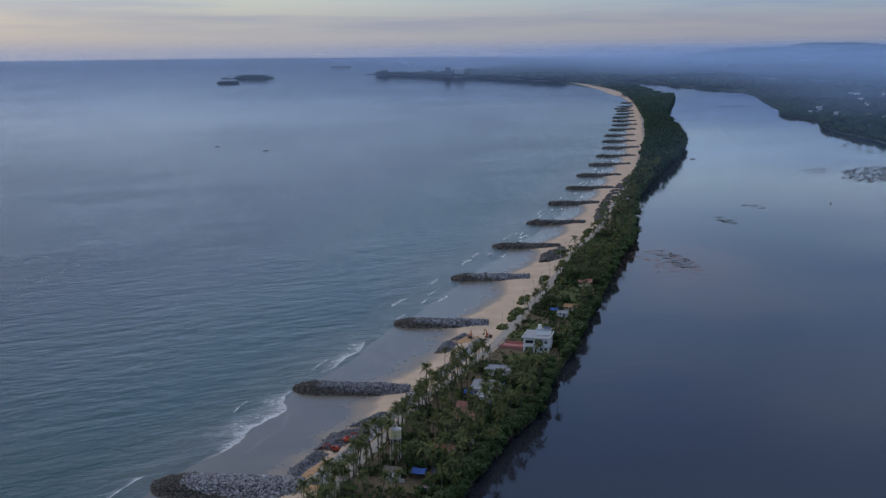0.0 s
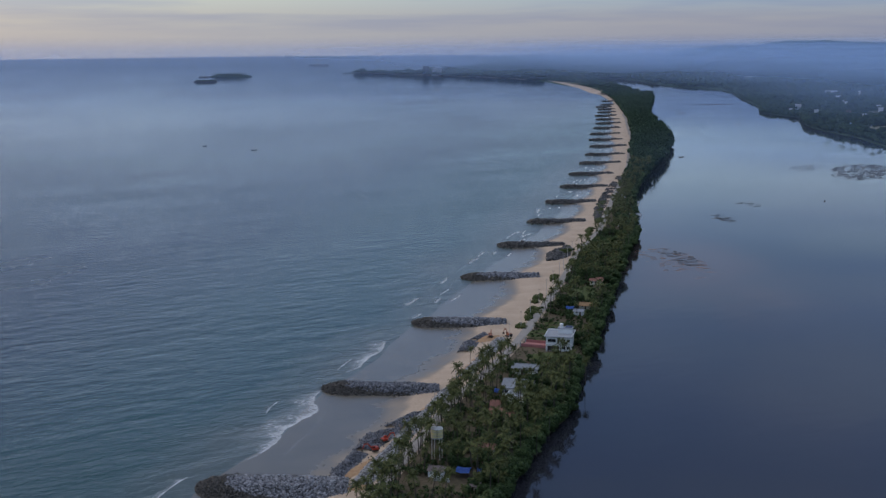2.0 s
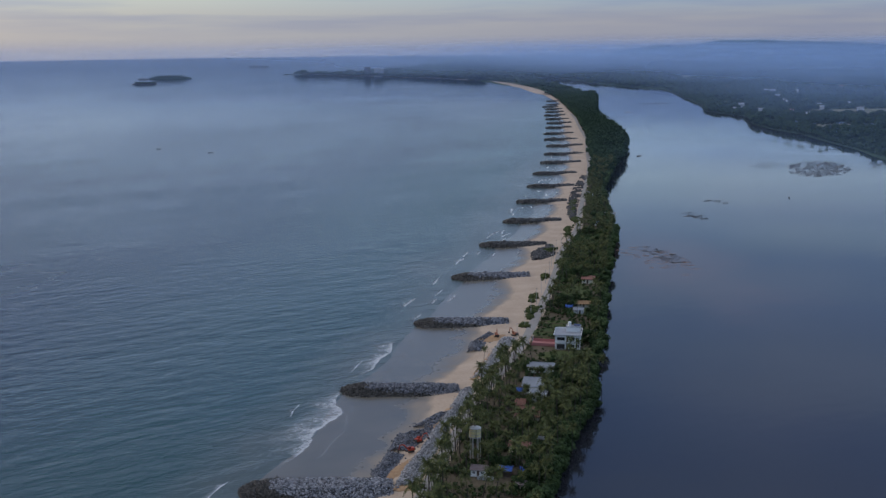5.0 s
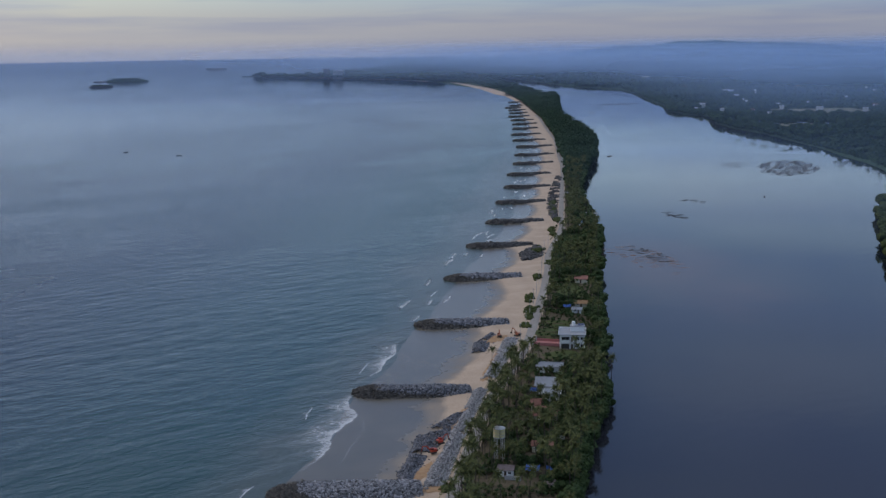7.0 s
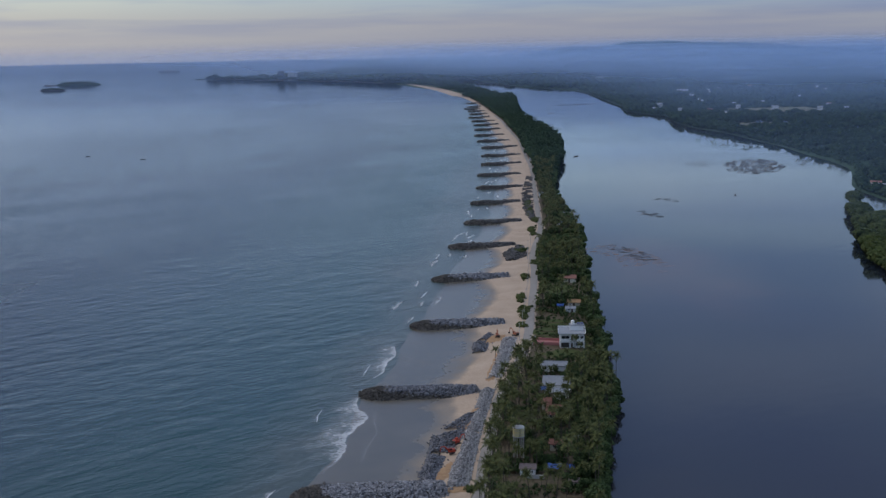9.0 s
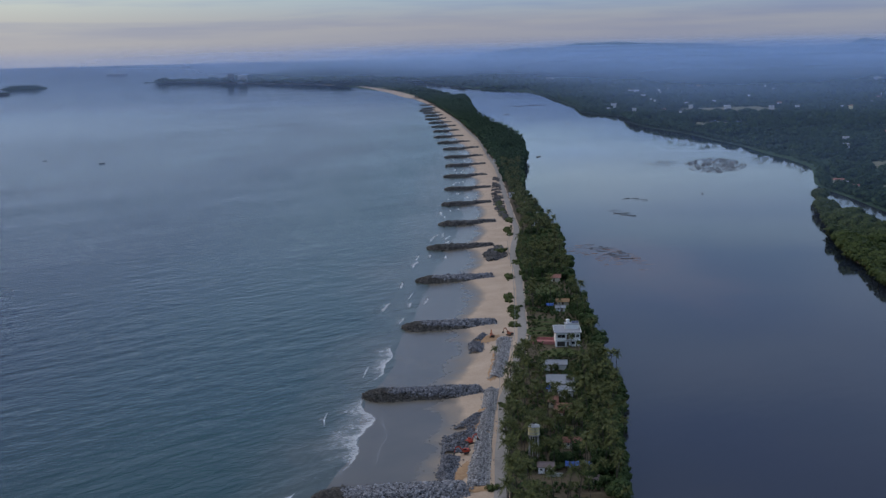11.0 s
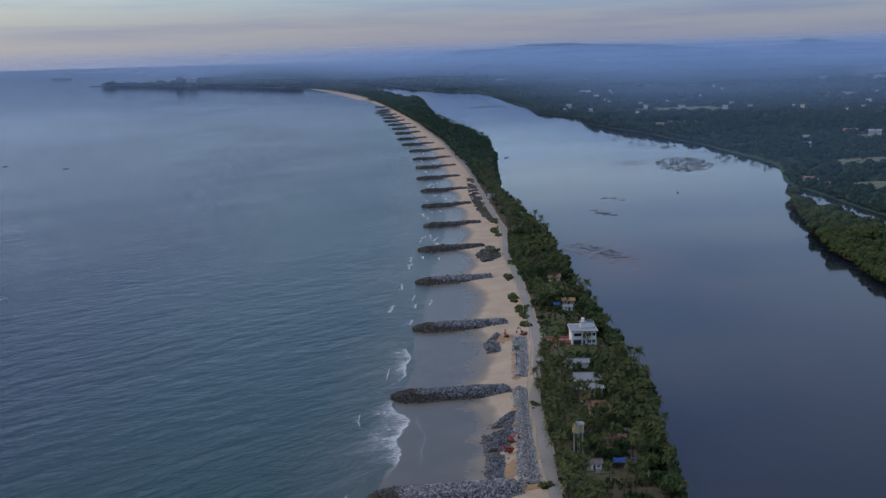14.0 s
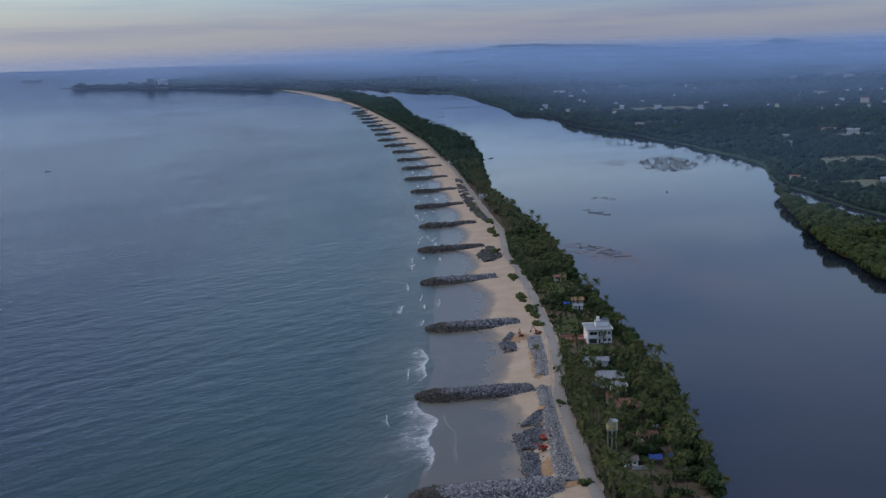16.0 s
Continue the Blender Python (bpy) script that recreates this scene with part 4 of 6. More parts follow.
house("house", "small house with a red tiled roof beside the lawn", pose(73, 626, LAND, 0, 0, -18), 6.5, 5.5, 2.6, "gable", M_CREAM, M_TILE, 1.3, 0.5)
house("house", "white roadside house with a grey roof", pose(139, 873, LAND, 0, 0, -18), 8, 6, 2.8, "gable", M_WHITE, M_ROOFGREY, 1.2, 0.5)
house("house", "low roadside house with a grey roof", pose(150, 946, LAND, 0, 0, -18), 9, 6, 2.8, "gable", M_CREAM, M_ROOFGREY, 1.2, 0.5)


house("house", "small roadside hut with a blue sheet roof by the wooded point", pose(222, 1294, LAND, 0, 0, -12), 7, 6, 2.6, "gable", M_CREAM, M_BLUESHEET, 1.2, 0.5)
house("house", "small hut with a rust-brown roof by the wooded point", pose(233, 1302, LAND, 0, 0, -12), 7, 6, 2.6, "gable", M_CREAM, M_RUST, 1.2, 0.5)
house("house", "white roadside house by the wooded point", pose(223, 1338, LAND, 0, 0, -12), 8, 6, 3.0, "flat", M_WHITE, M_ROOFGREY)
house("house", "low white house with a blue sheet roof among the palms", pose(124, 836, LAND, 0, 0, -14), 6.5, 5, 2.6, "gable", M_WHITE, M_BLUESHEET, 1.0, 0.5)
house("house", "low white house with a grey roof among the palms", pose(152, 1004, LAND, 0, 0, -14), 7, 6, 2.8, "gable", M_WHITE, M_ROOFGREY, 1.2, 0.5)


def awning(at, w, d, h, label, mat=M_BLUE):
    """A sagging tarpaulin on posts."""
    ob = root("tarpaulin_shelter", label, "shelter", at, "blue shelters")
    bm = bmesh.new()
    n = 7
    grid = [[bm.verts.new((w * i / (n - 1), d * j / (n - 1), h + 0.9 * math.sin(math.pi * j / (n - 1)) - 0.25 * math.sin(math.pi * i / (n - 1)) + 0.08 * math.sin(i * 2.1 + j * 3.3))) for i in range(n)] for j in range(n)]
    for j in range(n - 1):
        for i in range(n - 1):
            bm.faces.new((grid[j][i], grid[j][i + 1], grid[j + 1][i + 1], grid[j + 1][i]))
    bmesh.ops.solidify(bm, geom=list(bm.faces), thickness=0.03)
    part("sheet", bm, mat, ob)
    for x, y in ((0, 0), (w, 0), (0, d), (w, d)):
        part("post", limb((x, y, 0), (x, y, h - 0.03), 0.06, 0.05), M_TIMBER, ob)


awning(pose(-9.8, 336.2, LAND, 0, 0, -17), 4.2, 4.2, 2.1, "bright blue tarpaulin shelter beside the white house")
awning(pose(-3.6, 336.6, LAND, 0, 0, -17), 2.4, 2.4, 1.8, "small blue tarpaulin shelter among palms")
awning(pose(7.2, 419.5, LAND, 0, 0, -17), 3.6, 3.6, 2.0, "bright blue tarpaulin shelter beside the grey-roofed house")
awning(pose(51.5, 559, LAND, 0, 0, -17), 3.6, 3.2, 2.2, "blue tarpaulin shelter in the clearing")


def garden_wall(at, length, label):
    ob = root("garden_wall", label, "wall", at, "garden walls")
    part("wall", boxes((0, length, 0, 0.2, 0, 1.1)), M_CONCRETE, ob)
    part("coping", boxes((-0.05, length + 0.05, -0.06, 0.26, 1.103, 1.2)), M_CONCRETE, ob)


garden_wall(pose(-16.4, 334.6, LAND, 0, 0, -18), 5, "low grey concrete garden wall before the white house")
garden_wall(pose(1.0, 371, LAND, 0, 0, -16), 9, "low grey concrete wall among palms")

excavator(pose(-31.6, 371.0, 2.2, 0, 0, 25) @ Matrix.Scale(0.64, 4), M_ORANGE, "bright orange excavator working on the rock heap", 10)
excavator(pose(-35.0, 363.5, 1.7, 0, 0, 215) @ Matrix.Scale(0.64, 4), M_ORANGE, "bright orange excavator beside the dumped rocks", -20)
excavator(pose(12.0, 513.0, 1.7, 0, 0, 70) @ Matrix.Scale(0.7, 4), M_DULLORANGE, "dusty orange excavator on the upper beach", 15)
excavator(pose(20.0, 512.5, 2.3, 0, 0, 130) @ Matrix.Scale(0.7, 4), M_DULLORANGE, "dusty orange excavator by the road", -10)


def utility_pole(at):
    ob = root("utility_pole", "thin grey concrete utility pole beside the road", "utility pole", at, "utility poles")
    part("pole", limb((0, 0, 0), (0, 0, 8.2), 0.11, 0.07, 8), M_CONCRETE, ob)
    part("crossarm", boxes((-0.5, 0.5, -0.04, 0.04, 7.64, 7.72)), M_IRON, ob)
    for x in (-0.42, 0, 0.42):
        part("insulator", drum(0.05, 0.03, 7.723, 7.9, 6), M_WHITE, ob, at=pose(x, 0, 0))
    return ob


first = utility_pole(pose(float(road_x(330)) - 3.3, 330, 2.2))
for y in range(353, 760, 25):
    copy_thing(first, pose(float(road_x(y)) - 3.3, y, 2.2, 0, 0, -20))

# ---- palms and trees ----
def palm_crown(seed, fronds=24, leaflets=11, size=3.1, blade=0.8):
    """Arching fronds with rows of hanging leaflets, as vertices and triangles round the top of the stem."""
    r = random.Random(seed)
    v, f = [], []
    for k in range(fronds):
        a = k * 2.4 + r.uniform(-0.2, 0.2)
        lift = r.uniform(-0.55, 0.9) if k > 5 else r.uniform(0.75, 1.3)
        ln = size * r.uniform(0.85, 1.12)
        d = Vector((math.cos(a), math.sin(a), 0))
        side = Vector((-math.sin(a), math.cos(a), 0))
        pts = []
        for i in range(leaflets + 1):
            u = i / leaflets
            out = ln * u * (math.cos(lift * 0.8) * 0.75 + 0.25) * (1 - 0.12 * u)
            pts.append(d * out + Vector((0, 0, 1)) * (ln * (math.sin(lift) * u - (0.34 + 0.26 * math.cos(lift)) * u * u)))
        for i in range(leaflets):
            p, q = pts[i], pts[i + 1]
            q = p + (q - p) * blade
            w = size * 0.225 * math.sin(math.pi * min(1, 0.22 + 0.78 * (i + 0.5) / leaflets)) + 0.06
            for s in (-1, 1):
                tip = (p + q) / 2 + side * (s * w) + d * (0.26 * size / 3) - Vector((0, 0, w * r.uniform(0.35, 0.95)))
                n = len(v)
                v += [tuple(p), tuple(q), tuple(tip)]
                f.append((n, n + 1, n + 2))
    return v, f


def stem(height, lean, seed, r0=0.2, r1=0.12, n=6, rings=6):
    """A gently curved trunk, flared at the foot. Returns vertices, quads and the top."""
    r = random.Random(seed)
    a = r.uniform(0, 6.28)
    v, f = [], []
    for i in range(rings):
        u = i / (rings - 1)
        cx, cy = math.cos(a) * lean * u * u, math.sin(a) * lean * u * u
        rad = (r0 + (r1 - r0) * u) * (1.5 if i == 0 else 1.0)
        v += [(cx + rad * math.cos(k * 6.2832 / n), cy + rad * math.sin(k * 6.2832 / n), height * u - (0.3 if i == 0 else 0)) for k in range(n)]
    for i in range(rings - 1):
        f += [(i * n + k, i * n + (k + 1) % n, (i + 1) * n + (k + 1) % n, (i + 1) * n + k) for k in range(n)]
    return v, f, Vector((math.cos(a) * lean, math.sin(a) * lean, height))


PALMS = []
for s in range(6):
    h = (11.4, 9.2, 12.8, 10.4, 7.0, 12.0)[s]
    tv, tf, top = stem(h, (0.5, 1.2, 0.8, 1.9, 0.4, 1.5)[s], s, 0.17, 0.1)
    cv, cf = palm_crown(s + 20)
    gv, gf = palm_crown(s + 60, 18, 6, 3.1, 0.9)
    PALMS.append((mesh_of("trunk", tv, tf, M_TRUNK, True), mesh_of("crown", [Vector(p) + top for p in cv], cf, M_PALM), (tv, tf, [tuple(Vector(p) + top) for p in gv], gf)))


def palm(x, y, k, turn, size, label="coconut palm with drooping green fronds", lean=(0, 0)):
    ob = root("coconut_palm", label, "palm tree", pose(x, y, LAND - 0.15, lean[0], lean[1], turn) @ Matrix.Scale(size, 4), "coconut palms on the spit")
    for name, me in zip(("trunk", "crown"), PALMS[k][:2]):
        o = new(name, me)
        o.parent = ob
    return ob


def leaf_cloud(seed, count, lobes, radius, height, leaf=0.55):
    """Leaf tufts over several uneven lobes: vertices and triangles."""
    r = random.Random(seed)
    cent = [Vector((r.uniform(-1, 1) * radius * 0.6, r.uniform(-1, 1) * radius * 0.6, height * r.uniform(0.5, 0.95))) for _ in range(lobes)]
    v, f = [], []
    for i in range(count):
        c = cent[i % lobes]
        d = Vector((r.gauss(0, 1), r.gauss(0, 1), r.gauss(0.25, 0.9))).normalized()
        p = c + Vector((d.x * radius * 0.55, d.y * radius * 0.55, d.z * radius * 0.42)) * r.uniform(0.7, 1.08)
        s = leaf * r.uniform(0.7, 1.5)
        t = Vector((r.gauss(0, 1), r.gauss(0, 1), r.gauss(0, 0.5))).normalized()
        b = d.cross(t).normalized()
        n = len(v)
        v += [tuple(p + t * s), tuple(p - t * s * 0.6 + b * s * 0.8), tuple(p - t * s * 0.6 - b * s * 0.8), tuple(p + d * s * 0.7)]
        f += [(n, n + 1, n + 3), (n + 1, n + 2, n + 3), (n + 2, n, n + 3)]
    return v, f, cent


TREES = []
for s in range(4):
    h = (6.5, 5.2, 7.5, 4.6)[s]
    cv, cf, cent = leaf_cloud(40 + s, 330, 7, (3.0, 2.6, 3.3, 2.5)[s], h)
    tv, tf, top = stem(h * 0.55, 0.3, s + 9, 0.24, 0.15)
    for c in cent[:5]:
        bm = limb(top * 0.9, c, 0.11, 0.05, 4)
        bm.verts.index_update()
        n = len(tv)
        tv += [tuple(q.co) for q in bm.verts]
        tf += [tuple(q.index + n for q in face.verts) for face in bm.faces]
        bm.free()
    TREES.append((mesh_of("trunk", tv, tf, M_TRUNK, True), mesh_of("crown", cv, cf, M_LEAF), (cv, cf)))


def tree(x, y, k, turn, size, z=LAND - 0.1, label="broad-leaved tree with a dark uneven crown", group="broad-leaved trees on the spit"):
    ob = root("tree", label, "tree", pose(x, y, z, 0, 0, turn) @ Matrix.Scale(size, 4), group)
    for name, me in zip(("trunk", "crown"), TREES[k][:2]):
        o = new(name, me)
        o.parent = ob
    return ob


# open ground among the trees: x, y, radius
CLEAR = [(37, 491, 9.0), (30, 497, 7.5), (16, 428, 6.5), (13, 420, 6.0), (14, 411, 3.0), (7, 394, 4.5), (-15, 352, 2.6), (-4, 354, 3.2), (-16.5, 334, 5.0), (-8, 336, 4.5), (-9, 328, 4.0), (-6, 313, 5.0),
         (-1, 310, 4.5), (62, 562, 6.5), (57, 553, 5.0), (53, 560, 4.0), (62, 571, 4.0), (62, 600, 7.5), (69, 610, 7.0), (73, 621, 6.0), (64, 590, 5.0), (31, 509, 6.5), (37, 519, 8.0), (42, 531, 7.0), (46, 541, 4.0), (21, 450, 4.0), (-7, 314, 5.5), (-1, 338, 2.0), (10, 366, 4.0), (2, 346, 4.5), (-3, 340, 3.5), (6, 376, 3.5), (-2, 363, 3.0), (142, 876, 7.0), (154, 949, 8.0), (159, 985, 7.0), (127, 831, 5.0), (127, 822, 4.0), (155, 999, 5.0), (224, 1284, 7.0), (236, 1290, 7.0), (221, 1270, 6.0), (232, 1274, 6.0), (225, 1330, 6.0)]


def open_ground(x, y, grow=0.0):
    return any((x - a) ** 2 + (y - b) ** 2 < (r + grow) ** 2 for a, b, r in CLEAR)


def scatter(y0, y1, spacing, tries, seed, left=4.0, right=-1.0, grow=0.0):
    """Places on the wooded strip between road and lagoon, at least spacing apart."""
    r = random.Random(seed)
    got, cell = [], {}
    for _ in range(tries):
        y = r.uniform(y0, y1)
        a, b = float(road_x(y)) + left, float(lagoon_x(y)) + right
        if b <= a:
            continue
        x = r.uniform(a, b)
        if open_ground(x, y, grow):
            continue
        key = (int(x // spacing), int(y // spacing))
        near = [q for i in (-1, 0, 1) for j in (-1, 0, 1) for q in cell.get((key[0] + i, key[1] + j), ())]
        if any((x - p) ** 2 + (y - q) ** 2 < spacing ** 2 for p, q in near):
            continue
        cell.setdefault(key, []).append((x, y))
        got.append((x, y))
    return got


# where the growth stays low, before houses and yards: x0, x1, y0, y1, share of full height
LOW = [(14, 50, 470, 494, 0.2), (14, 50, 456, 470, 0.45), (14, 52, 440, 452, 0.7), (-26, 4, 280, 308, 0.2), (-26, -10, 312, 335, 0.45), (-10, 0, 316, 325, 0.6), (-2, 26, 400, 417, 0.62), (-24, -9, 341, 351, 0.66), (-12, 10, 374, 389, 0.65), (-8, 8, 346, 357, 0.6),
       (24, 60, 498, 548, 0.36), (45, 68, 540, 560, 0.62), (52, 86, 580, 628, 0.36), (8, 30, 432, 448, 0.5)]


def cap(x, y):
    return min([c for a, b, p, q, c in LOW if a < x < b and p < y < q], default=1.0)


def leafy(x, y):
    """How thick the broad-leaved growth stands: thin in the village by the road, thick toward the lagoon."""
    u = (x - float(road_x(y))) / max(4.0, float(lagoon_x(y)) - float(road_x(y)))
    return u + 0.55 * noise.noise((x * 0.06, y * 0.06, 7)) + float(np.interp(y, [420, 450, 640, 700], [0, 0.1, 0.15, 0.5]))


r = random.Random(3)
near_palms = scatter(285, 520, 3.4, 24000, 1, 2.4, -1.5)
r.shuffle(near_palms)
for n, (x, y) in enumerate(near_palms[:262]):
    c = cap(x, y)
    if c > 0.6:
        palm(x, y, r.randrange(6), r.uniform(0, 360), r.uniform(0.58, 1.1) * c, lean=(r.gauss(0, 3), r.gauss(0, 3)))
    elif c > 0.3 and n % 2:
        palm(x, y, 4, r.uniform(0, 360), r.uniform(0.7, 1.1) * c * 1.3)
for n, y in enumerate(np.arange(322, 478, 5.2)):
    x = float(road_x(y)) + r.uniform(2.3, 3.6)
    if not open_ground(x, y):
        palm(x, y, (0, 1, 3, 5)[n % 4], r.uniform(0, 360), r.uniform(0.7, 1.0), "coconut palm leaning over the beach road", (r.gauss(0, 3), -r.uniform(2, 7)))
for x, y, k in ((22.5, 374, 0), (16.5, 356, 0), (-4.5, 300, 3), (71, 571, 0), (0.5, 463, 1), (43.5, 437, 0), (6, 330, 3), (39.5, 482.5, 4)):
    palm(x, y, k, r.uniform(0, 360), 0.8, "coconut palm standing apart over the low growth")
for n, (x, y) in enumerate([p for p in scatter(285, 640, 4.4, 12000, 2, 3.0, 1.0) if leafy(*p) > (0.58 if p[1] < 440 else 0.4)][:298]):
    tree(x, y, r.randrange(4), r.uniform(0, 360), r.uniform(0.55, 0.98) * min(1.0, cap(x, y) * 1.15))


def grove(name, label, pts, crown, sizes, mat, category, z=LAND):
    n = len(pts)
    xyz = np.array([(x, y, z) for x, y in pts])
    sizes = np.broadcast_to(sizes, len(pts)) * np.array([min(1.0, cap(x, y) * 1.2) for x, y in pts])
    me = many(name, crown[0], crown[1], places(xyz, sizes, rng.uniform(0, 6.28, n)), mat)
    return thing(name, me, label, category, "stuff")


def palms_far(name, pts, k, label):
    tv, tf, cv, cf = PALMS[k][2]
    s = rng.uniform(0.6, 1.08, len(pts))
    state = rng.bit_generator.state
    grove(name, label, pts, (cv, cf), s, M_PALM, "palm grove")
    rng.bit_generator.state = state
    grove(name + "_trunks", "pale trunks of the palm grove", pts, (tv, tf), s, M_TRUNK, "palm trunks")


far_palms = [p for p in scatter(520, 1250, 4.1, 18000, 5) if noise.noise((p[0] * 0.035, p[1] * 0.035, 11)) > -0.28 and cap(*p) > 0.45]
rest = [p for p in near_palms[262:] if cap(*p) > 0.6]
for k in range(3):
    palms_far("palm_grove", rest[k::3], (0, 2, 5)[k], "dense grove of coconut palms")
under_v, under_f, _ = leaf_cloud(66, 30, 4, 1.5, 1.6, 0.55)
under = scatter(285, 800, 1.9, 30000, 15, 3.2, 0.5)
grove("undergrowth", "low dark undergrowth and ferns beneath the palms", [p for p in under if leafy(*p) + 0.8 * noise.noise((p[0] * 0.15, p[1] * 0.15, 2)) > 0.22], (under_v, under_f), 1.0, M_LEAF, "undergrowth", LAND - 0.1)
plot = random.Random(9)
beds = [(x, y) for x, y in ((plot.uniform(24, 52), plot.uniform(498, 546)) for _ in range(190)) if float(road_x(y)) + 3 < x < float(lagoon_x(y)) - 6 and noise.noise((x * 0.2, y * 0.2, 8)) > -0.1]
beds += [(x, y) for x, y in ((plot.uniform(54, 88), plot.uniform(576, 630)) for _ in range(150)) if float(road_x(y)) + 3 < x < float(lagoon_x(y)) - 6 and noise.noise((x * 0.2, y * 0.2, 8)) > 0.0]
grove("garden_shrubs", "small green shrubs scattered over the garden plots", beds, (under_v, under_f), 1.25, M_LEAF, "shrubs", LAND - 0.1)
for x, y in beds[::9]:
    palm(x, y, 4, plot.uniform(0, 360), plot.uniform(0.4, 0.72), "young coconut palm in the garden plot")
for k in range(3):
    palms_far("palm_grove", far_palms[k::3], k, "dense grove of coconut palms")
mid_trees = [p for p in scatter(640, 1500, 5.2, 14000, 6, 3.0, 2.5) if leafy(*p) > 0.95]
for k in range(2):
    grove("woodland", "dense dark green woodland on the spit", mid_trees[k::2], (TREES[k][2][0], TREES[k][2][1]), rng.uniform(0.5, 1.1, len(mid_trees[k::2])), M_LEAF, "woodland")
edge = [(float(lagoon_x(y)) + r.uniform(-3.0, 0.8), y) for y in np.arange(286, 1500, 1.1)]
for k in range(2):
    grove("shore_thicket", "dense dark green thicket along the lagoon's edge", edge[k::2], (TREES[k + 1][2][0], TREES[k + 1][2][1]), rng.uniform(0.35, 0.95, len(edge[k::2])), M_LEAF, "thicket", 0.3)
small_v, small_f, _ = leaf_cloud(77, 46, 5, 3.4, 6.5, 1.5)
SMALL = (small_v, small_f)
palm_v, palm_f = palm_crown(91, 11, 3, 3.4)
SPIKY = ([(x, y, z + 9.5) for x, y, z in palm_v] + [(0.14 * math.cos(a), 0.14 * math.sin(a), z) for z in (0.0, 9.6) for a in (0.0, 2.1, 4.2)],
         palm_f + [(len(palm_v) + a, len(palm_v) + b, len(palm_v) + c) for i in range(3) for a, b, c in ((i, (i + 1) % 3, (i + 1) % 3 + 3), (i, (i + 1) % 3 + 3, i + 3))])
far_trees = scatter(1100, 3300, 7.0, 26000, 7, 5.0, 2.0)
grove("spit_woodland", "dark woodland on the far part of the spit", far_trees, SMALL, np.array([0.55 + 0.75 * max(0.0, 0.5 + noise.noise((x * 0.02, y * 0.02, 3))) + r.uniform(0, 0.3) + (0.35 if 1230 < y < 1720 else 0.0) for x, y in far_trees]), M_WOODS, "woodland")
far_spiky = [p for p in scatter(1060, 2500, 7.0, 16000, 8, 6.0, 0.5) if noise.noise((p[0] * 0.02, p[1] * 0.02, 6)) > -0.2]
grove("spit_palms", "tall palms standing over the far woodland", far_spiky, SPIKY, np.array([r.uniform(0.95, 1.45) + (0.35 if 1230 < y < 1720 else 0.0) for x, y in far_spiky]), M_WOODS, "palm grove")

# shrubs on the sand and along the road
for n, (x, y, s) in enumerate(((77, 746, 0.62), (79, 738, 0.55), (75, 733, 0.5), (38, 562, 0.45), (41, 567, 0.4), (31, 546, 0.38), (34, 552, 0.42), (-13, 403, 0.3), (-11, 409, 0.34), (-36, 327, 0.36), (-33, 330, 0.28),
                               (66, 655, 0.4), (72, 690, 0.35), (108, 835, 0.5), (112, 850, 0.45), (98, 800, 0.4), (4, 452, 0.3))):
    tree(x, y, n % 4, n * 77, s * 0.66, beach_height(x, y) - 0.9 * s, "low green shrub on the sand", "shrubs on the beach")


def ground_patch(name, label, x, y, rx, ry, turn, mat, z, category):
    """A low uneven patch of ground cover that follows the earth."""
    v, f = [(x, y, z + 0.12)], []
    c, s = math.cos(radians(turn)), math.sin(radians(turn))
    n, m = 48, 4
    for j in range(1, m + 1):
        for i in range(n):
            a = i / n * 6.2832
            k = j / m * (1 + 0.4 * noise.noise((math.cos(a) * 1.6 + x, math.sin(a) * 1.6, y)) + 0.25 * noise.noise((math.cos(a) * 5 + x, math.sin(a) * 5, y)))
            p, q = rx * k * math.cos(a), ry * k * math.sin(a)
            v.append((x + p * c - q * s, y + p * s + q * c, z + 0.1 * (1 - (j / m) ** 3) + (-0.4 if j == m else 0.02 * math.sin(a * 7 + j))))
    f += [(0, 1 + i, 1 + (i + 1) % n) for i in range(n)]
    for j in range(m - 1):
        f += [(1 + j * n + i, 1 + (j + 1) * n + i, 1 + (j + 1) * n + (i + 1) % n, 1 + j * n + (i + 1) % n) for i in range(n)]
    return thing(name, mesh_of(name, v, f, mat, True), label, category, "structure")


for x, y, rx, ry in ((66, 606, 8, 19), (36, 516, 7, 12), (44, 534, 6, 8), (59, 560, 8, 9), (33, 476, 8, 7), (56, 578, 3, 6), (160, 985, 5, 26), (141, 890, 5, 20)):
    ground_patch("lawn", "patch of rough green grass among the trees", x, y, rx, ry, -15, M_GRASS, LAND + 0.28, "grass")

M_EARTH = speckled("orange_brown_earth", (0.23, 0.13, 0.065), (0.42, 0.27, 0.15), 0.9, big=0.12)
for x, y, rx, ry, turn in ((-39.5, 347, 2.2, 12, -22), (-37, 330, 5, 2.4, -10), (-21, 400, 2.2, 16, -22), (-15, 412, 1.6, 14, -20), (4, 470, 4.0, 30, -20), (12, 512, 5, 8, -30)):
    ground_patch("earth_track", "bare orange-brown earth churned by machines", x, y, rx, ry, turn, M_EARTH, beach_height(x, y) + 0.22, "earth")

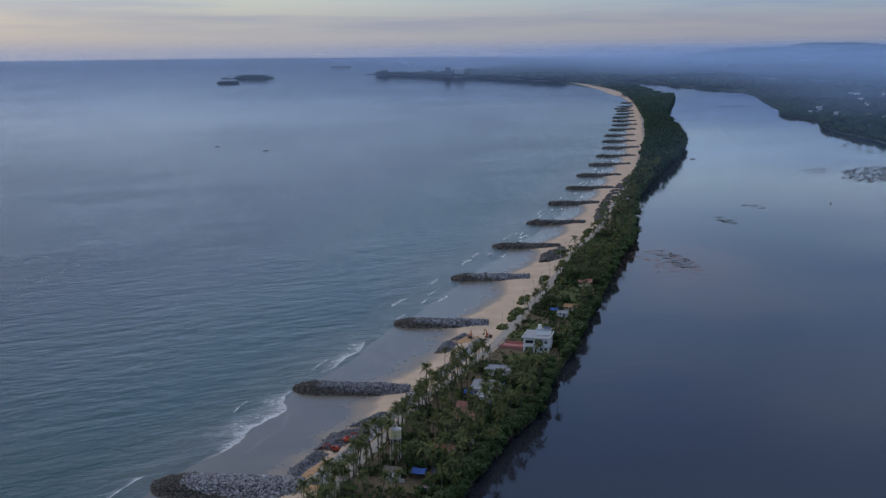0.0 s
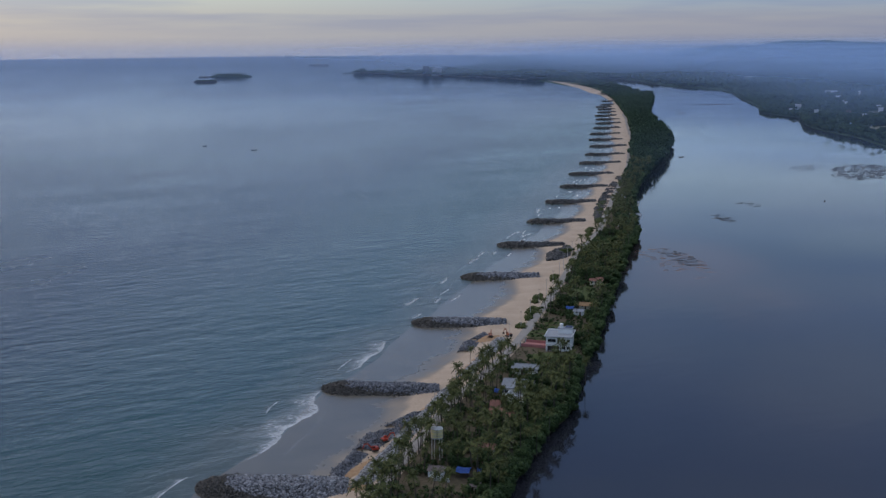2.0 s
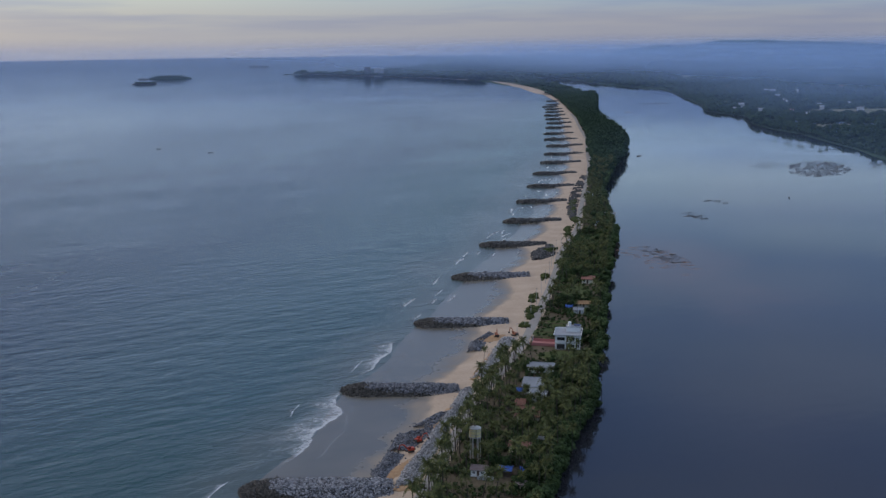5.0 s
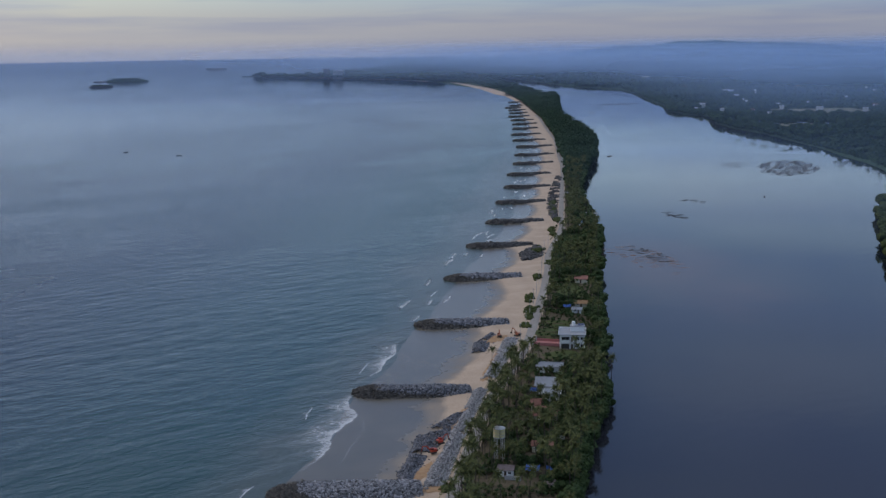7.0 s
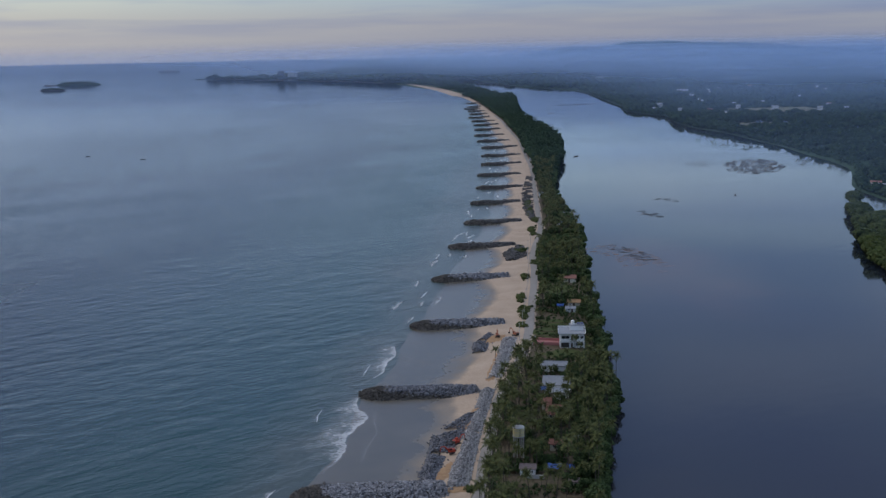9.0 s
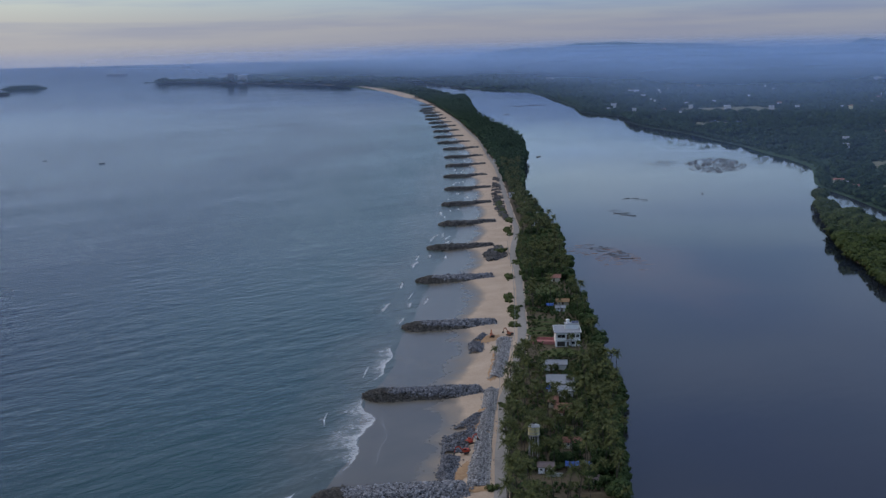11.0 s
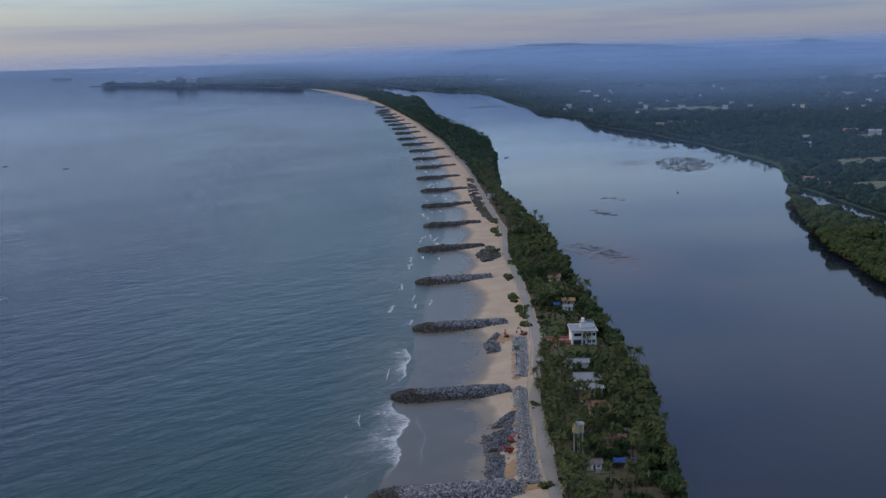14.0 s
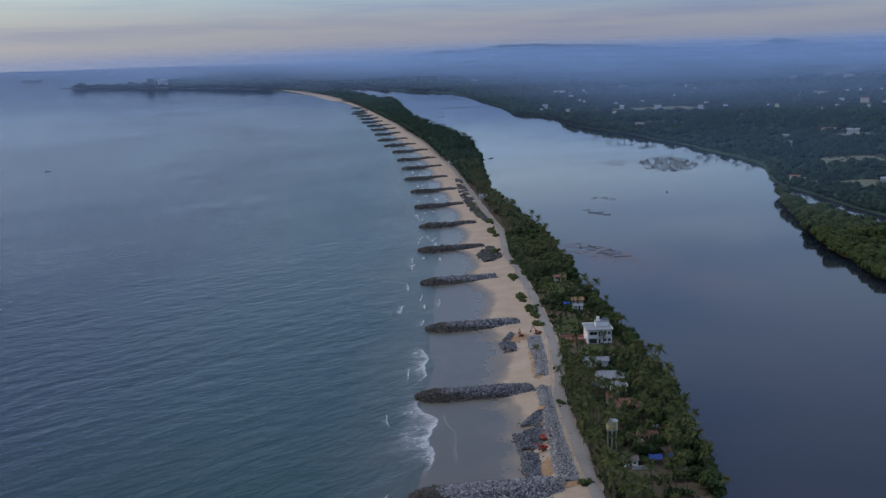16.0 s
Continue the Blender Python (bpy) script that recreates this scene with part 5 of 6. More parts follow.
M_BED_SOIL = speckled("turned_brown_beds", (0.05, 0.042, 0.025), (0.115, 0.09, 0.056), 0.9, big=0.15, spec=0.1)
for x, y, rx, ry, turn in ((-8, 313, 6, 4.5, -15), (-7, 346, 4, 3, -10), (1, 366, 5, 4, -20), (4, 381, 4, 4, 0), (25, 448, 6, 3, -16)):
    ground_patch("yard", "bare brown yard trodden between the houses", x, y, rx, ry, turn, M_BED_SOIL, LAND + 0.28, "yard")
for k in range(0, 7, 2):
    ground_patch("garden_bed", "narrow brown garden bed in rows by the villa", 32.5 + 1.55 * k, 507 + 4.1 * k, 6.0, 0.9, -15, M_BED_SOIL, LAND + 0.42, "garden bed")

vine_v, vine_f, _ = leaf_cloud(88, 26, 4, 1.1, 0.6, 0.4)
vines = []
for x, y, rx, ry in ((36, 563, 3.5, 8), (40.5, 590, 1.8, 12), (56, 648, 2.0, 10), (73.5, 738, 4.5, 11), (102, 822, 2.6, 12), (116, 868, 2.6, 10), (-35, 328, 1.6, 2), (-11, 407, 1.0, 4), (27, 530, 2.2, 6), (122, 912, 2.2, 24), (132, 962, 2.2, 22), (33, 549, 2.0, 7), (66, 655, 1.6, 8), (72, 690, 1.6, 8), (98, 800, 1.8, 8)):
    for _ in range(int(rx * ry * 1.6)):
        a, q = r.uniform(0, 6.28), r.random() ** 0.5
        p = (x + rx * q * math.cos(a) + 0.25 * ry * q * math.sin(a), y + ry * q * math.sin(a))
        vines.append((*p, beach_height(*p) - 0.1))
me = many("beach_vines", vine_v, vine_f, places(np.array(vines), rng.uniform(0.7, 1.4, len(vines)), rng.uniform(0, 6.28, len(vines))), M_GRASS)
thing("beach_vines", me, "creeping green vines on the upper beach", "vines", "stuff")

# ---- the far shore: woods, mangroves, houses, fields ----
coast_x = line((2965, 449), (3368, 484), (3914, 516), (4467, 507), (4920, 460), (5171, 372), (5635, 164), (6046, -80), (6550, -380))
coast_y = line((-380, 6550), (-80, 6046), (164, 5635), (372, 5171), (460, 4920), (507, 4467), (516, 3914))
back_y = line((-380, 6560), (-80, 6360), (100, 6560), (430, 7350), (700, 8500), (1000, 10000), (1250, 12000), (1400, 20000))
spit_x = line((3300, 636), (3431, 650), (3760, 672), (4229, 700), (4512, 712), (4803, 736), (5142, 775))


def far_sheet(name, label, xs, low, high, mat, n=14):
    v = []
    for x in xs:
        for u in np.linspace(0, 1, n):
            y = low(x) + (high(x) - low(x)) * u
            v.append((x, y, -1.0 if u in (0, 1) else 2.0 + 2.5 * noise.noise((x * 0.004, y * 0.004, 0))))
    f = [((i + 1) * n + j, (i + 1) * n + j + 1, i * n + j + 1, i * n + j) for i in range(len(xs) - 1) for j in range(n - 1)]
    return thing(name, mesh_of(name, bend(np.array(v)), f, mat, True), label, "land", "structure")


far_sheet("headland", "low wooded headland beyond the bay", np.linspace(-380, 515, 60), lambda x: float(coast_y(x)) + 20, lambda x: float(back_y(x)), M_WOODS, 24)
far_sheet("headland_back", "low wooded land behind the bay", np.linspace(512, 1420, 40), lambda x: 4500.0 if x < 740 else 5150.0, lambda x: float(back_y(x)), M_WOODS, 30)
sheet("far_beach", np.concatenate([np.arange(3300, 5171, 60.0), np.arange(5171, 6500, 60.0)]), lambda y: coast_x(y) - 8, lambda y: coast_x(y) + np.interp(y, [3300, 4600, 5200, 6500], [50, 60, 70, 90]),
      lambda u, x, y: -0.5 + 3.2 * u, 6, M_SAND, "thin pale beach curving round the bay", "beach")
sheet("far_spit", np.arange(3300, 5100, 60.0), lambda y: coast_x(y) + 38, lambda y: spit_x(y), lambda u, x, y: 2.6 if u < 0.9 else -1.0, 8, M_WOODS, "dark wooded spit curving away", "land")


def wooded(x, y):
    if y < 5142:
        if x > float(bank_x(y)) + 10:
            return True
        return y > 3280 and float(coast_x(y)) + 50 < x < float(spit_x(y)) - 6
    if x < 516:
        return float(coast_y(x)) + 60 < y < float(back_y(x)) - 20
    return y < float(back_y(min(x, 1400)))


FIELDS = [(615, 1130, 46, 32), (838, 1412, 30, 40), (950, 2235, 84, 75), (500, 935, 22, 24), (1580, 2650, 60, 90), (720, 1820, 40, 60)]


def far_woods():
    """Crowns over the mainland, larger and sparser with distance."""
    r = np.random.default_rng(21)
    n = 30000
    dist = 760 * (9500 / 760) ** r.uniform(0, 1, n)
    ang = np.radians(r.uniform(-7, 42, n))
    pts, size = [], []
    for d, a in zip(dist, ang):
        x, y = HUB[0] + d * math.sin(a), d * math.cos(a)
        if not wooded(x, y) or any(abs(x - p) < q and abs(y - s) < t for p, s, q, t in FIELDS):
            continue
        pts.append((x, y, 1.0))
        size.append(max(0.85, d * 0.00082) * r.uniform(0.7, 1.35))
    pts, size = np.array(pts), np.array(size)
    d = np.hypot(pts[:, 0] - HUB[0], pts[:, 1])
    flat = bend(pts)
    k = np.hypot(flat[:, 0] - HUB[0], flat[:, 1]) / d
    size *= k
    low = np.where((pts[:, 1] > 3280) & (pts[:, 1] < 5200) & (pts[:, 0] < 800), 0.25, 0.5)
    s3 = np.stack([size, size, size * np.where(d > 2200, low, 0.9)], 1)
    for lo, hi, label in ((0, 1900, "dense mixed woods and palms on the lagoon's far bank"), (1900, 99999, "wooded plain fading into the haze")):
        w = (d >= lo) & (d < hi)
        thing("far_woods", many("far_woods", *SMALL, places(flat[w], s3[w], r.uniform(0, 6.28, w.sum())), M_WOODS), label, "woods", "stuff")
    by = np.concatenate([np.arange(640, 1600, 3.5), np.arange(1600, 3600, 8.0)])
    bx = np.array([float(bank_x(y)) for y in by]) + r.uniform(8, 16, len(by))
    thing("bank_thicket", many("bank_thicket", *SMALL, places(np.stack([bx, by, np.full(len(by), -0.8)], 1), r.uniform(0.6, 1.1, len(by)) * np.where(by > 1600, 1.6, 1.0), r.uniform(0, 6.28, len(by))), M_WOODS),
          "dark thicket along the far bank's edge", "thicket", "stuff")
    hx = r.uniform(-360, 500, 1500)
    h = np.array([(x, float(coast_y(x)) + 45 + (float(back_y(x)) - float(coast_y(x)) - 60) * u, 2.0) for x, u in zip(hx, r.uniform(0, 1, 1500)) if float(back_y(x)) - float(coast_y(x)) > 80])
    hb = bend(h)
    tall = 1.1 + np.clip((h[:, 0] - 100) / 200, 0, 1.9)
    thing("headland_woods", many("headland_woods", *SMALL, places(hb, np.stack([tall * 1.8, tall * 1.8, tall], 1), r.uniform(0, 6.28, len(hb))), M_WOODS), "dark trees along the hazy headland", "woods", "stuff")
    w = (d < 2000) & (r.uniform(0, 1, len(d)) < 0.25)
    thing("far_palms", many("far_palms", *SPIKY, places(flat[w], s3[w] * np.array([1.1, 1.1, 1.3]), r.uniform(0, 6.28, w.sum())), M_WOODS), "tall palms over the far bank's woods", "palm grove", "stuff")


far_woods()
for x, y, rx, ry in FIELDS:
    v = bend(np.array([(x - rx, y - ry, 2.5), (x + rx, y - ry, 2.5), (x + rx, y + ry, 2.5), (x - rx, y + ry, 2.5), (x - rx, y - ry, 3.1), (x + rx, y - ry, 3.1), (x + rx, y + ry, 3.1), (x - rx, y + ry, 3.1)]))
    thing("field", mesh_of("field", v, [(4, 5, 6, 7), (0, 1, 5, 4), (1, 2, 6, 5), (2, 3, 7, 6), (3, 0, 4, 7)], M_FIELD), "pale open field among the woods", "field", "structure")


def mangroves():
    left = line((480, 205), (539, 227), (577, 238), (617, 256), (639, 259), (668, 270), (758, 311), (856, 359), (900, 385), (912, 396))
    right = line((480, 310), (539, 335), (711, 354), (758, 357), (807, 366), (868, 381), (900, 394), (912, 399))
    ys = np.arange(480, 913, 12.0)
    sheet("mangrove_bank", ys, lambda y: left(y) + 5.5, right, lambda u, x, y: -0.6 if u in (0, 1) else 0.7, 12, M_MUD, "muddy islet under the mangroves", "islet")
    r = random.Random(12)
    pts = []
    for _ in range(9000):
        y = r.uniform(485, 908)
        x = r.uniform(float(left(y)) + 7.0, float(right(y)) - 3)
        pts.append((x, y))
    pts = pts[:3800]
    lv, lf, _ = leaf_cloud(55, 60, 4, 2.2, 3.6, 0.8)
    grove("mangrove_thicket", "dense rounded yellow-green mangrove thicket", pts, (lv, lf), np.array([0.62 + 1.5 * max(0.0, 0.42 + noise.noise((p[0] * 0.045, p[1] * 0.045, 1)) + 0.5 * noise.noise((p[0] * 0.14, p[1] * 0.14, 4))) + r.uniform(0, 0.25) for p in pts]), M_MANGROVE, "mangroves", 0.5)


mangroves()


def far_house(x, y, w, d, h, label, walls=M_WHITE, cover=M_TILE, floors=1, z=4.0):
    """A house in the distance: walls, roof and rows of windows."""
    w, z = w * (1.0 if floors > 2 else 0.75), (z if floors > 2 else 1.5)
    p = bend(np.array([(x, y, z)]))[0]
    k = math.hypot(p[0] - HUB[0], p[1]) / math.hypot(x - HUB[0], y)
    ob = root("apartment_building" if floors > 2 else "house", label, "building", pose(*p, 0, 0, -math.degrees(math.atan2(x - HUB[0], y))) @ Matrix.Scale(k, 4), "buildings across the lagoon")
    part("wall", boxes((-w / 2, w / 2, 0, d, -z, h)), walls, ob)
    if floors > 2:
        part("roof", boxes((-w / 2 - 0.3, w / 2 + 0.3, -0.3, d + 0.3, h + 0.003, h + 0.5)), M_CONCRETE, ob)
        part("stair_head", boxes((-w * 0.2, w * 0.1, d * 0.3, d * 0.7, h + 0.504, h + 3)), walls, ob)
    else:
        bm = bmesh.new()
        o = 0.6
        v = [bm.verts.new(q) for q in ((-w / 2 - o, -o, h), (w / 2 + o, -o, h), (w / 2 + o, d + o, h), (-w / 2 - o, d + o, h), (-w / 2 - o, d / 2, h + d * 0.22), (w / 2 + o, d / 2, h + d * 0.22))]
        for q in ((0, 1, 5, 4), (2, 3, 4, 5), (1, 2, 5), (3, 0, 4), (3, 2, 1, 0)):
            bm.faces.new([v[i] for i in q])
        part("roof", bm, cover, ob)
    n = max(2, int(w / 4))
    for fl in range(floors):
        for i in range(n):
            cx = -w / 2 + (i + 0.5) * w / n
            zz = h * fl / floors + (1.0 if floors > 1 else 0.9)
            part("window", boxes((cx - 0.7, cx + 0.7, -0.06, 0.05, zz, zz + 1.3)), M_GLASS, ob)
    return ob


r = random.Random(31)
for x, y, w, d, h, kind in ((817, 1463, 26, 9, 5, 0), (824, 1416, 22, 10, 6, 1), (706, 1395, 10, 7, 5, 1), (656, 1310, 12, 7, 4, 1), (462, 992, 12, 6, 3.4, 0), (456, 972, 9, 6, 3.2, 1), (452, 948, 10, 6, 3, 0), (520, 936, 9, 7, 3.2, 1),
                            (768, 2432, 15, 9, 6, 1), (888, 2301, 12, 8, 5, 1), (940, 2240, 18, 8, 5, 1), (1003, 2175, 14, 8, 5, 1), (1129, 2097, 10, 8, 5, 2), (1129, 1952, 14, 8, 5, 0), (1079, 3127, 40, 14, 7, 1),
                            (998, 2846, 16, 10, 6, 1), (1350, 2124, 22, 10, 8, 0), (1320, 2160, 14, 9, 7, 1), (735, 2223, 10, 8, 6, 1), (1596, 3980, 50, 18, 11, 1), (1272, 4538, 60, 20, 9, 1)):
    far_house(x, y, w, d, h + (1.0 if y < 1200 else 3.0), ("house with a dull red roof among the far trees", "pale-walled house with a grey roof among the far trees", "orange-roofed house among the far trees")[kind],
              (M_CREAM, M_PALE, M_YELLOW)[kind], (M_TILE, M_ROOFGREY, M_RUST)[kind])
for x, y, w, h, fl in ((2225, 3920, 30, 22, 5), (2310, 3674, 42, 26, 6), (2648, 4025, 44, 30, 7), (2155, 3336, 36, 18, 4), (2104, 3913, 50, 14, 3), (2560, 3900, 30, 22, 5), (2420, 3760, 26, 20, 5), (2075, 3534, 30, 14, 3)):
    far_house(x, y, w, 16, h, "pale apartment block in the hazy far town", M_CONCRETE, M_CONCRETE, fl)
for _ in range(60):
    d, a = r.uniform(1900, 4300), radians(r.uniform(17, 38))
    x, y = HUB[0] + d * math.sin(a), d * math.cos(a)
    if wooded(x, y):
        k = r.randrange(3)
        far_house(x, y, r.uniform(7, 13), r.uniform(6, 9), r.uniform(6, 8.5), "small pale house among the far trees", (M_PALE, M_CREAM, M_PALE)[k], (M_TILE, M_ROOFGREY, M_ROOFGREY)[k], 1, 2.0)
for x, y, w, h, fl, label in ((60, 5842, 30, 42, 8, "tall dark hotel block on the headland"), (112, 5760, 46, 34, 6, "long pale hotel block on the headland")):
    far_house(x, y, w, 24, h, label, M_IRON if fl == 8 else M_CONCRETE, M_CONCRETE, fl, 3.0)


# ---- islands, shoals and boats ----
def island(name, x, y, rx, ry, h, seed, label):
    n, m = 40, 8
    v, f = [(x, y, h)], []
    for j in range(1, m + 1):
        for i in range(n):
            a = i / n * 6.2832
            k = j / m * (1 + 0.25 * noise.noise((math.cos(a) * 1.5 + seed, math.sin(a) * 1.5, seed)))
            z = h * (1 - (j / m) ** 4) * (0.8 + 0.4 * noise.noise((i * 0.35, j * 0.8, seed))) - (2 if j == m else 0)
            v.append((x + rx * k * math.cos(a), y + ry * k * math.sin(a), z))
    f += [(0, 1 + i, 1 + (i + 1) % n) for i in range(n)]
    for j in range(m - 1):
        f += [(1 + j * n + i, 1 + (j + 1) * n + i, 1 + (j + 1) * n + (i + 1) % n, 1 + j * n + (i + 1) % n) for i in range(n)]
    p = bend(np.array(v))
    ob = thing(name, mesh_of(name, p, f, M_MIDROCK if h < 8 else M_WOODS, True), label, "island", "structure")
    rr = np.random.default_rng(seed)
    pts = []
    for _ in range(160 if h > 6 else 0):
        a, q = rr.uniform(0, 6.28), rr.uniform(0, 0.75)
        pts.append((x + rx * q * math.cos(a), y + ry * q * math.sin(a), h * 0.75))
    if pts:
        b = bend(np.array(pts))
        thing("island_scrub", many("island_scrub", *SMALL, places(b, (rr.uniform(0.5, 1.1, len(b)) * 0.7)[:, None] * np.array([1.6, 1.6, 0.7]), rr.uniform(0, 6.28, len(b))), M_WOODS), "dark scrub on the island", "scrub", "stuff")
    return ob


island("island", -885, 5780, 104, 60, 15, 2, "dark wooded island in the bay")
island("island", -848, 4850, 58, 42, 7, 4, "low dark rocky island in the bay")
island("islet", -1000, 5760, 30, 20, 5, 6, "small dark rock in the bay")
island("island", -745, 10000, 95, 120, 5.5, 8, "faint low island near the horizon")


def shoal(name, label, x, y, rx, ry, turn, count, mat, seed, lump=1.2, category="shoal", gaps=-0.12, grain=-12.0, thick=0.3):
    """Lumps and ridges of weed, mud and shells just breaking the water."""
    rr = np.random.default_rng(seed)
    c, s = math.cos(radians(turn)), math.sin(radians(turn))
    pts, sizes = [], []
    while len(pts) < count:
        p, q = rr.uniform(-1, 1, 2)
        if p * p + q * q > 1 or 0.6 * noise.noise((p * 2.2 + seed, q * 5.0, seed)) + 0.5 * noise.noise((p * 5.0, q * 16.0 + p * 3.0, seed)) < gaps + 0.35 * max(0.0, p * p + q * q - 0.55):
            continue
        pts.append((x + p * rx * c - q * ry * s, y + p * rx * s + q * ry * c, 0.1))
        sizes.append((lump * rr.uniform(1.2, 4.2), lump * rr.uniform(0.25, 0.7), thick * rr.uniform(0.5, 1.3)))
    m = places(np.array(pts), np.array(sizes), rr.normal(radians(grain), 0.16, count))
    return thing(name, many(name, *ROCKS[seed % 4], m, mat), label, category, "stuff")


M_BED = speckled("grey_shell_bed", (0.028, 0.028, 0.028), (0.125, 0.11, 0.10), 0.3, island=0.5)
M_WEED = speckled("red_brown_weed", (0.19, 0.105, 0.07), (0.33, 0.20, 0.14), 0.2, island=0.4)
shoal("shell_bed", "broad shoal of mud and shell beds in the lagoon", 446, 1222, 88, 33, 66, 1900, M_BED, 1, 0.85, gaps=-0.1)
shoal("mud_flat", "pale brown mud flat among the shell beds", 442, 1212, 84, 30, 66, 520, M_MUD, 9, 1.1, gaps=-0.1, thick=0.16)
shoal("shell_bed", "dark rows of stakes and shells in the lagoon", 213, 890, 25, 7, 94, 26, M_BED, 2, 2.2)
shoal("shell_bed", "dark rows of stakes and shells in the lagoon", 256, 970, 18, 8, 94, 14, M_BED, 3, 2.4)
shoal("shell_bed", "dark broken shell bed in the shallow lagoon", 143, 722, 34, 9, 95, 75, M_BED, 4, 1.2)
shoal("weed_bed", "red-brown weed drifting in the shallow lagoon", 136, 712, 60, 18, 95, 130, M_WEED, 5, 1.6, thick=0.12)
shoal("weed_bed", "thin mud bank far up the lagoon", 660, 2700, 70, 14, 20, 60, M_BED, 6, 5.0)
shoal("weed_bed", "thin mud bank far up the lagoon", 735, 3480, 60, 16, 30, 50, M_MUD, 7, 6.0)
shoal("shell_bed", "scattered dark shells in the lagoon", 400, 1262, 40, 16, 60, 60, M_BED, 8, 1.6)


def boat(x, y, turn, ln, label, z=0.0):
    ob = root("boat", label, "boat", pose(x, y, z, 0, 0, turn), "small boats")
    bm = bmesh.new()
    n = 9
    rings = []
    for i in range(n):
        u = i / (n - 1) * 2 - 1
        w, sheer = 0.13 * ln * (1 - abs(u) ** 2.4) + 0.02, 0.55 + 0.35 * u * u
        rings.append([bm.verts.new((u * ln / 2, s * w * k, zz)) for s, k, zz in ((-1, 1, sheer), (-1, 0.6, -0.15), (1, 0.6, -0.15), (1, 1, sheer), (1, 0.85, sheer), (1, 0.4, 0.1), (-1, 0.4, 0.1), (-1, 0.85, sheer))])
    for a, b in zip(rings, rings[1:]):
        for k in range(8):
            bm.faces.new((a[k], a[(k + 1) % 8], b[(k + 1) % 8], b[k]))
    bm.faces.new(rings[0]), bm.faces.new(rings[-1][::-1])
    part("hull", bm, M_TIMBER, ob)
    for u in (-0.25, 0.15):
        part("thwart", boxes((u * ln - 0.12, u * ln + 0.12, -0.1 * ln, 0.1 * ln, 0.4, 0.46)), M_TIMBER, ob)
    part("outboard", boxes((-ln / 2 - 0.2, -ln / 2 + 0.15, -0.15, 0.15, 0.2, 1.2)), M_IRON, ob)


boat(-230, 1545, 20, 7, "small dark fishing boat on the open sea")
boat(-307, 1618, 5, 6, "small dark fishing boat on the open sea")
boat(296, 1400, 40, 9, "dark boat moored off the wooded point", 0.1)
boat(510, 2356, 10, 14, "dark boat far up the lagoon", 0.1)
boat(325, 985, 80, 5, "small canoe on the lagoon", 0.1)
boat(526, 2000, 10, 7, "small boat far up the lagoon", 0.1)

# ---- surf ----
def foam(label, y0, y1, off, width, wob=3.0, seed=1, mat=M_FOAM):
    """A strip of broken foam lying on the water along the shore."""
    ys = np.arange(y0, y1 + 0.1, 2.0)
    n = 9
    v, uv = [], []
    for y in ys:
        x1 = float(swash_x(y)[0]) + off + wob * noise.noise((y * 0.045, seed, 0)) + wob * 0.22 * noise.noise((y * 0.2, seed, 4))
        w = width * (0.75 + 0.5 * noise.noise((y * 0.05, seed, 9)))
        for u in np.linspace(0, 1, n):
            x = x1 - w * (1 - u)
            v.append((x, y, max(0.0, beach_height(x, y)) + 0.07))
            uv.append((u, (y - y0) / (y1 - y0)))
    f = [(i * n + j, i * n + j + 1, (i + 1) * n + j + 1, (i + 1) * n + j) for i in range(len(ys) - 1) for j in range(n - 1)]
    me = mesh_of("foam", v, f, mat, True)
    layer = me.uv_layers.new(name="UVMap")
    for loop in me.loops:
        layer.data[loop.index].uv = uv[loop.vertex_index]
    return thing("foam", me, label, "foam", "structure")


foam("broken white foam of the last wave running up the sand", 344, 456, 2.0, 24, 6.0, 1)
foam("broken white foam of the last wave running up the sand", 448, 530, -3.0, 15, 4.0, 2)
wave = random.Random(17)
for y0, y1 in zip(GROYNES[3:13], GROYNES[4:14]):
    for k in range(5):
        start, ln = wave.uniform(y0 + 4, y1 - 34), wave.uniform(13, 30)
        foam("short breaking crest off the beach", start, start + ln, wave.uniform(-18, -2) if k else wave.uniform(-3, 3), wave.uniform(4, 8), 3.0, 30 + k)
foam("thin foam line left on the wet sand", 346, 432, 9.0, 3.0, 4.0, 21, M_LACE)
foam("thin foam line left on the wet sand", 452, 528, 6.0, 2.8, 4.0, 22, M_LACE)
foam("small breaking crest offshore", 322, 352, -9, 4, 3.0, 23)
foam("small breaking crest offshore", 404, 430, -13, 4, 2.0, 11)
foam("small breaking crest offshore", 462, 490, -10, 5, 2.0, 12)
foam("small breaking crest offshore", 640, 668, -16, 5, 2.0, 13)

